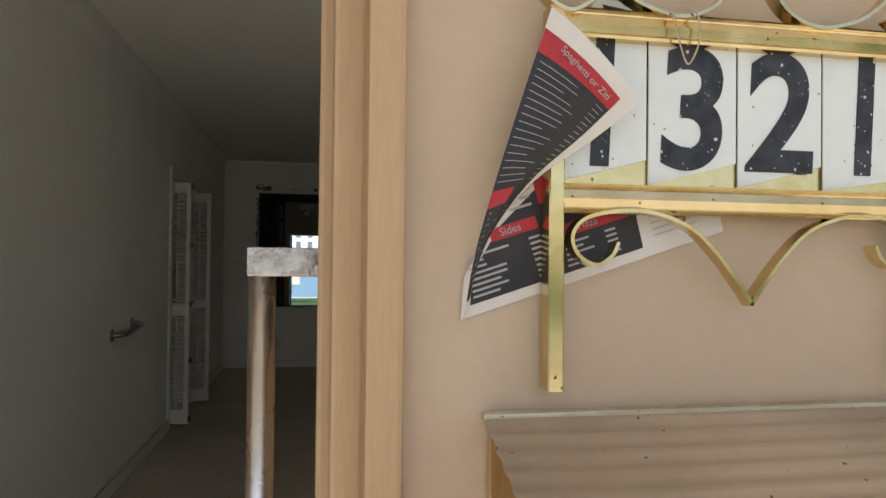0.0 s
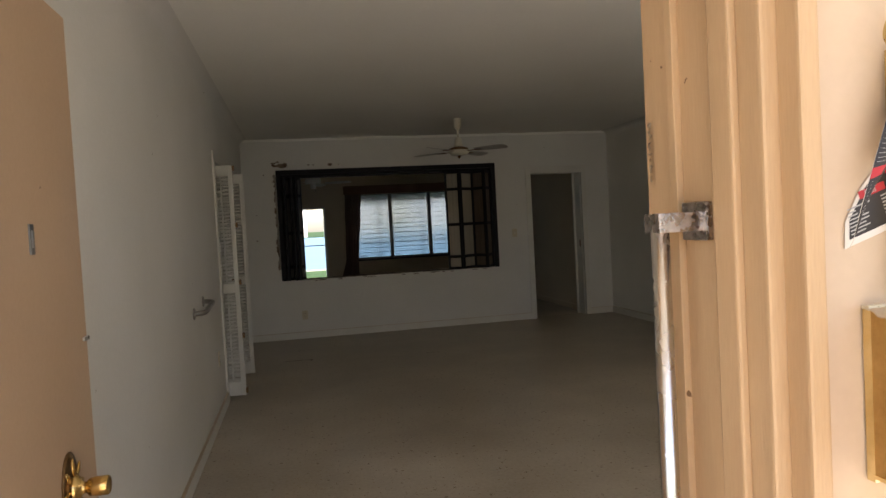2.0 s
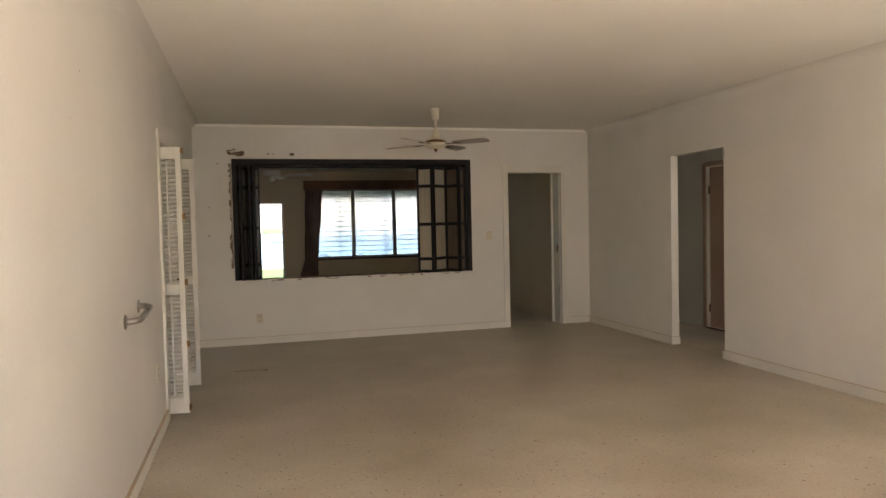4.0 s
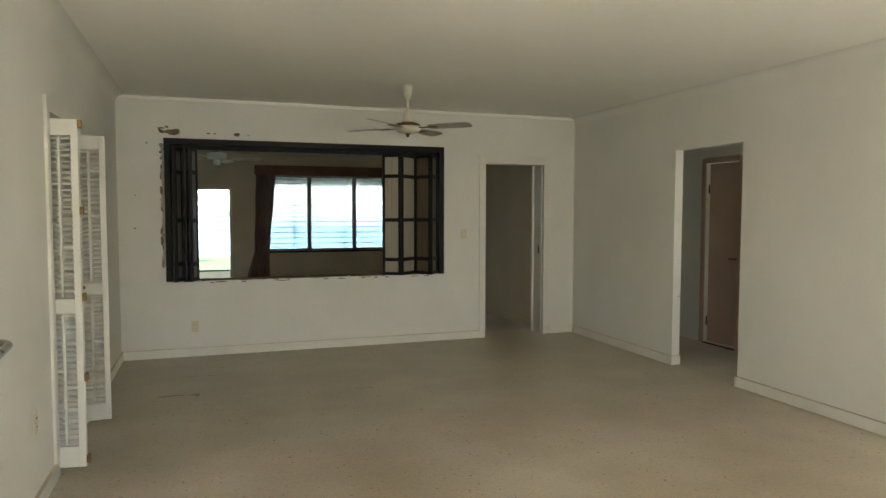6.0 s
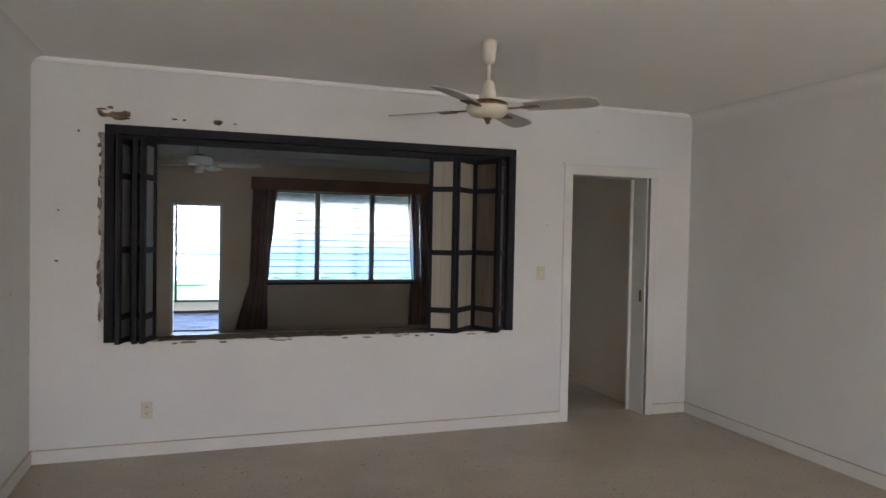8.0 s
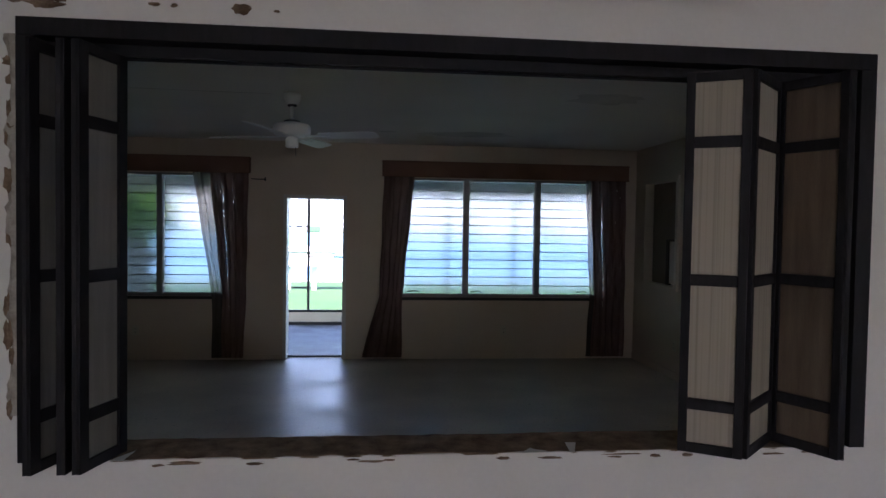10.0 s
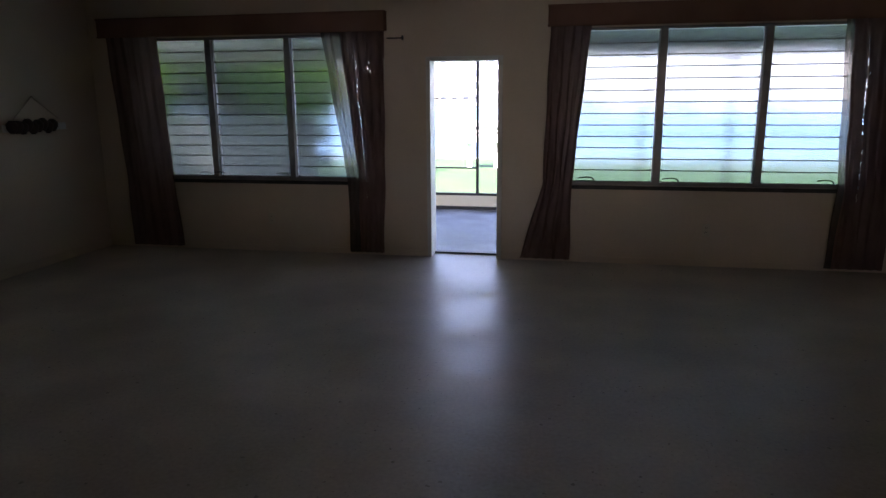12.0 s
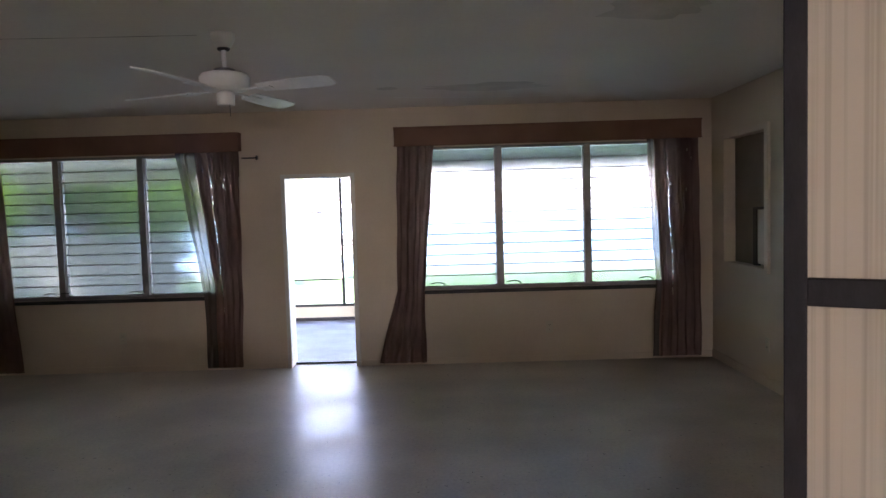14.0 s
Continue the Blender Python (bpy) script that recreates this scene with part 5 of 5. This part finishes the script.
def valance(x0, x1, label):
    v = thing("window_valance", label, "valance", "window valances", ((x0 + x1) / 2, 15.15, 2.15))
    y0 = 15.105
    add("front_board", boxes((x0, x1, y0, y0 + 0.02, 2.155, 2.315), bev=0.006), M_VAL, v)
    add("top_board", boxes((x0 - 0.004, x1 + 0.004, y0 - 0.008, 15.21, 2.312, 2.33), bev=0.004), M_VAL, v)
    add("lower_edge", boxes((x0 - 0.004, x1 + 0.004, y0 - 0.006, y0 + 0.02, 2.145, 2.162), bev=0.004), M_VAL, v)
    for x in (x0, x1 - 0.02):
        add("end_board", boxes((x, x + 0.02, y0 + 0.02, 15.21, 2.155, 2.312), bev=0.003), M_VAL, v)
    return v


valance(-3.33, -0.352, "brown cloth-covered valance over the window")
valance(1.15, 4.097, "brown cloth-covered valance over the window")


def curtain(left_edge, right_edge, folds, seed, label, sheer=None, thin=0.3):
    """Curtain between two edges given as (height, x) from top to bottom."""
    c = thing("curtain", label, "curtain", "window curtains", (left_edge[-1][1], 15.16, 0.02))
    rr = random.Random(seed)
    ph = [rr.uniform(0, 6.28) for _ in range(4)]

    def edge(e, z):
        for (z1, x1), (z0, x0) in zip(e, e[1:]):
            if z >= z0:
                t = (z - z0) / (z1 - z0)
                return x0 + (x1 - x0) * t
        return e[-1][1]

    def sheet_of(a0, a1, mat, name, lab):
        bm = bmesh.new()
        ns, nz = 72, 78
        worn = set()
        if sheer and name == "cloth":
            for _ in range(46):
                worn.add((int(rr.triangular(6, 64, 24)), int(20 * rr.random() + 4)) if rr.random() < 0.15 else (21 + rr.choice((0, 0, 1)), int(rr.uniform(4, 58))))
        gg = []
        for k in range(nz + 1):
            z = 2.16 - 2.13 * k / nz
            row = []
            lx, rx = edge(left_edge, z), edge(right_edge, z)
            for i in range(ns + 1):
                a = a0 + (a1 - a0) * i / ns
                w = math.sin(2 * math.pi * folds * a + ph[0] + 0.7 * math.sin(2.2 * z + ph[1])) + 0.4 * math.sin(2 * math.pi * folds * 1.7 * a + ph[2] + z)
                row.append(bm.verts.new((lx + (rx - lx) * a + 0.004 * math.sin(9 * z + 11 * a + ph[3]), 15.158 + 0.010 * w * (0.75 + 0.25 * k / nz), z)))
            gg.append(row)
        for k in range(nz):
            for i in range(ns):
                if (i, k) in worn:
                    continue
                bm.faces.new((gg[k][i], gg[k][i + 1], gg[k + 1][i + 1], gg[k + 1][i]))
        add(name, bm, mat, c, lab, True)

    lo, hi = 0.0, 1.0
    if sheer == "right":
        hi = 0.68
        sheet_of(hi, 1.0, M_SHEER, "sheer_edge", "thin see-through edge of the curtain")
    if sheer == "left":
        lo = thin
        sheet_of(0.0, lo, M_SHEER, "sheer_edge", "thin see-through edge of the curtain")
    sheet_of(lo, hi, M_CURT, "cloth", "")
    return c


curtain([(2.17, 1.17), (0.75, 1.13), (0.03, 0.93)], [(2.17, 1.53), (0.74, 1.40), (0.03, 1.40)], 5, 1, "brown curtain drawn aside, flaring at the floor")
curtain([(2.17, 3.58), (0.74, 3.66), (0.03, 3.62)], [(2.17, 4.08), (0.74, 4.10), (0.03, 4.10)], 6, 2, "brown curtain drawn aside, worn thin along its edge", "left", 0.12)
curtain([(2.17, -0.99), (0.74, -0.77), (0.03, -0.77)], [(2.17, -0.37), (0.74, -0.39), (0.03, -0.42)], 7, 3, "brown curtain with a thin sheer edge, drawn aside", "left")
curtain([(2.17, -3.28), (0.74, -3.20), (0.03, -3.20)], [(2.17, -2.71), (0.74, -2.655), (0.03, -2.60)], 6, 4, "brown curtain drawn aside, hanging to the floor")

hk = thing("curtain_rod_hook", "small dark metal hook on the cream wall", "hook", at=(-0.17, 15.2, 2.07))
add("arm", tube(bmesh.new(), smooth_line([(-0.34, 15.16, 2.085), (-0.25, 15.12, 2.08), (-0.17, 15.08, 2.078)]), 0.006, 8), M_DARKALU, hk)
add("end_cap", lathe(bmesh.new(), [(0.022, -0.006), (0.022, 0.006)], Matrix.Translation((-0.17, 15.08, 2.078)) @ pose(0, 0, 0, 0, 90), 12), M_DARKALU, hk)
add("tag", boxes((-0.36, -0.352, 15.10, 15.104, 1.78, 1.90)), M_OUTLET, hk, "yellowed paper tag")

wp = thing("wall_key_rack", "small dark wooden wall rack with a hanging cord", "wall rack", at=(-3.5, 14.32, 1.26))
add("board", boxes((-3.5, -3.475, 13.95, 14.70, 1.265, 1.33), bev=0.004), M_PLATE, wp, "pale backing board")
rr = random.Random(9)
for k in range(9):
    y = 14.0 + 0.06 * k
    add("carved_knob", lathe(bmesh.new(), [(0.02, -0.06), (0.045, -0.02), (0.05, 0.02), (0.02, 0.055)], Matrix.Translation((-3.44, y, 1.31 + rr.uniform(-0.012, 0.02))), 10), M_BROWN, wp, smooth=True)
add("cord", tube(bmesh.new(), [(-3.47, 14.05, 1.37), (-3.49, 14.32, 1.575), (-3.47, 14.6, 1.37)], 0.004, 6), M_TIN, wp)

nf = thing("niche_frame", "cream-painted frame of a wall niche with a shelf rail", "niche", at=(4.22, 14.46, 0.96), kind="structure")
add("frame", boxes((4.205, 4.235, 14.0, 14.06, 0.93, 2.15), (4.205, 4.235, 14.86, 14.92, 0.93, 2.15), (4.205, 4.235, 14.06, 14.86, 2.10, 2.15), (4.205, 4.235, 14.06, 14.86, 0.93, 0.97), bev=0.003), M_WALLB, nf)
add("upper_panel", boxes((4.31, 4.33, 14.06, 14.86, 1.45, 2.10), bev=0.003), M_NICHE, nf)
add("lower_panel", boxes((4.31, 4.33, 14.42, 14.86, 0.97, 1.45), bev=0.003), M_NICHE, nf)
add("cupboard_door", boxes((4.275, 4.295, 14.06, 14.33, 0.99, 1.45), bev=0.004), M_TIN, nf, "paler lower door")
add("post", boxes((4.27, 4.31, 14.34, 14.41, 0.97, 1.47), bev=0.004), M_BROWN, nf)
add("shelf_edge", boxes((4.265, 4.31, 14.06, 14.34, 1.45, 1.475), bev=0.003), M_BROWN, nf)

cb = bpy.data.objects["ceiling_back_room"]


def ceiling_mark(pts, r, material):
    bm = bmesh.new()
    ln = smooth_line([(x, y, CEIL - 0.1025) for x, y in pts], 5)
    rr = random.Random(7)
    prev = None
    for i, p in enumerate(ln):
        d = (ln[min(i + 1, len(ln) - 1)] - ln[max(i - 1, 0)]).normalized()
        s = Vector((-d.y, d.x, 0)) * r * rr.uniform(0.4, 1.2)
        cur = (bm.verts.new(p + s), bm.verts.new(p - s))
        if prev:
            bm.faces.new((prev[0], cur[0], cur[1], prev[1]))
        prev = cur
    part("ceiling_crack", bm, material, cb)


ceiling_mark([(-2.0, 12.2), (-1.2, 12.25), (-0.4, 12.3), (0.3, 12.33)], 0.006, M_RAW)
ceiling_mark([(1.2, 14.6), (1.9, 14.7), (2.6, 14.75)], 0.02, M_CEIL)
rnd = random.Random(21)
for cx, cy, rx, ry in ((2.0, 14.2, 0.58, 0.2), (1.18, 14.15, 0.1, 0.07), (2.75, 12.1, 0.3, 0.22)):
    bm = bmesh.new()
    bm.faces.new([bm.verts.new((cx + rx * math.cos(a) * q, cy + ry * math.sin(a) * q, CEIL - 0.1028)) for a, q in ((k * 0.2618, rnd.uniform(0.7, 1.1)) for k in range(24))])
    part("water_stain", bm, M_DAMP, cb)

# ---- garden and distance ----
ps = thing("patio_screen", "dark aluminium insect-screen framing round the patio", "screen enclosure", at=(0, 19.52, 0.01))
for x in (-5.1, -2.55, -1.35, -0.09, 1.15, 2.4, 3.65, 5.3):
    add("post", boxes((x - 0.022, x + 0.022, 19.50, 19.55, 0.05, 2.36), bev=0.003), M_DARKALU, ps)
add("bottom_rail", boxes((-5.2, 5.4, 19.495, 19.555, 0.01, 0.05), bev=0.003), M_DARKALU, ps)
add("top_rail", boxes((-5.2, 5.4, 19.495, 19.555, 2.10, 2.15), bev=0.003), M_DARKALU, ps)
for x0, x1, z in ((-1.33, -0.11, 0.45), (-1.33, -0.11, 1.54), (-0.07, 1.13, 1.0), (1.17, 2.38, 1.0), (2.42, 3.63, 1.0), (3.67, 5.28, 1.0), (-2.53, -1.37, 1.0)):
    add("rail", boxes((x0, x1, 19.507, 19.543, z - 0.012, z + 0.012), bev=0.002), M_DARKALU, ps)


def tree(x, y, height, crown, leaves, seed, label):
    rr = random.Random(seed)
    t = thing("garden_tree", label, "tree", "garden trees", (x, y, -0.28))
    bm = bmesh.new()
    tube(bm, smooth_line([(x, y, -0.3), (x + 0.1, y, height * 0.25), (x - 0.05, y + 0.1, height * 0.6)], 4), 0.13, 9)
    tips = []
    for k in range(7):
        a = k * 0.9 + rr.uniform(0, 0.5)
        p = Vector((x + math.cos(a) * crown * 0.7, y + math.sin(a) * crown * 0.7, height * rr.uniform(0.36, 0.95)))
        tube(bm, [(x, y, height * rr.uniform(0.25, 0.5)), ((x + p.x) / 2, (y + p.y) / 2, p.z * 0.8), p], 0.035, 6)
        tips.append(p)
    add("trunk", bm, M_BARK, t, smooth=True)
    verts, faces = [], []
    for k in range(leaves):
        base = rr.choice(tips) + Vector((rr.gauss(0, 0.42), rr.gauss(0, 0.42), rr.gauss(0, 0.45))) * crown * 0.62
        base.z = max(base.z, 0.35)
        q = Euler((rr.uniform(0, 6.28), rr.uniform(0, 6.28), rr.uniform(0, 6.28))).to_matrix()
        s = rr.uniform(0.07, 0.16)
        i = len(verts)
        verts += [tuple(base + q @ Vector(v)) for v in ((0, -s, 0), (s * 0.45, 0, s * 0.12), (0, s, 0), (-s * 0.45, 0, s * 0.12))]
        faces.append((i, i + 1, i + 2, i + 3))
    me = bpy.data.meshes.new("crown")
    me.from_pydata(verts, [], faces)
    me.materials.append(M_LEAF)
    o = own(part("crown", me, None, t), t)
    o["kind"] = "stuff"
    return t


# the tree at y 18.0 is out of view, added to block side light
for k, (tx, ty, th, tc_) in enumerate(((-8.4, 21.8, 3.8, 1.9), (-6.7, 21.3, 3.7, 1.7), (-5.5, 21.6, 3.9, 1.5), (-4.7, 23.2, 4.4, 1.3), (-7.4, 18.0, 3.4, 1.5), (-10.4, 22.4, 4.2, 2.0))):
    tree(tx, ty, th, tc_, 6500, 20 + k, "leafy green garden tree near the block wall")
gw = thing("garden_block_wall", "grey-green concrete block garden wall", "garden wall", at=(-6.5, 20.6, -0.3))
add("footing", boxes((-11.0, -2.9, 19.80, 19.96, -0.4, -0.16)), M_BLOCK, gw)
bm = bmesh.new()
box(bm, -0.195, 0.195, -0.075, 0.075, -0.095, 0.095)
me = to_mesh("block", bevel(bm, 0.008, 1), M_BLOCK)
for r in range(7):
    for c in range(20):
        o = new("block", me)
        o.parent = gw
        o.matrix_parent_inverse = gw.matrix_basis.inverted()
        o.matrix_basis = pose(-10.7 + 0.4 * c + 0.2 * (r % 2), 19.88, -0.06 + 0.2 * r)


def far_house(x, y, w_, d_, storeys):
    """White waterfront house of several storeys with a low hipped roof."""
    h_ = 3.4 * storeys
    hh = thing("waterfront_house", "white several-storey house on the far shore", "house", "far houses", (x, y, -0.35))
    add("wall", boxes((x, x + w_, y, y + d_, -0.4, h_)), M_HOUSE, hh)
    bm = bmesh.new()
    a = [bm.verts.new(p) for p in ((x - 0.8, y - 0.8, h_), (x + w_ + 0.8, y - 0.8, h_), (x + w_ + 0.8, y + d_ + 0.8, h_), (x - 0.8, y + d_ + 0.8, h_), (x + w_ * 0.3, y + d_ / 2, h_ + 2.4), (x + w_ * 0.7, y + d_ / 2, h_ + 2.4))]
    for f in ((0, 1, 5, 4), (2, 3, 4, 5), (0, 4, 3), (1, 2, 5), (3, 2, 1, 0)):
        bm.faces.new([a[i] for i in f])
    add("roof", bm, M_ROOF, hh)
    k = int(w_ / 2.9)
    for level in range(storeys):
        z = 0.7 + 3.4 * level
        for i in range(k):
            wx = x + (i + 0.5) * w_ / k
            win = add("window", boxes((wx - 0.8, wx + 0.8, y - 0.12, y + 0.02, z - 0.1, z + 2.2), bev=0.02), M_PLATE, hh)
            add("pane", boxes((wx - 0.68, wx + 0.68, y - 0.18, y - 0.06, z, z + 2.1)), M_PANE, win)


for i, x in enumerate((-106, -84, -60, -37, -14, 9, 33, 56)):
    far_house(x, 203 + 3 * (i % 3), 17 + 2 * (i % 2), 12, 3 + (i % 2))

dk = thing("dock_box", "white dock storage box on a post by the water", "dock box", at=(-0.7, 27.0, -0.28))
add("lid", boxes((-1.55, 0.16, 26.75, 27.3, 0.80, 0.95), bev=0.02), M_HOUSE, dk)
add("box", boxes((-1.45, -0.04, 26.8, 27.25, 0.38, 0.80), bev=0.02), M_HOUSE, dk)
for x in (-1.35, -0.62):
    add("leg", boxes((x - 0.07, x + 0.07, 26.95, 27.1, -0.4, 0.38), bev=0.01), M_HOUSE, dk)
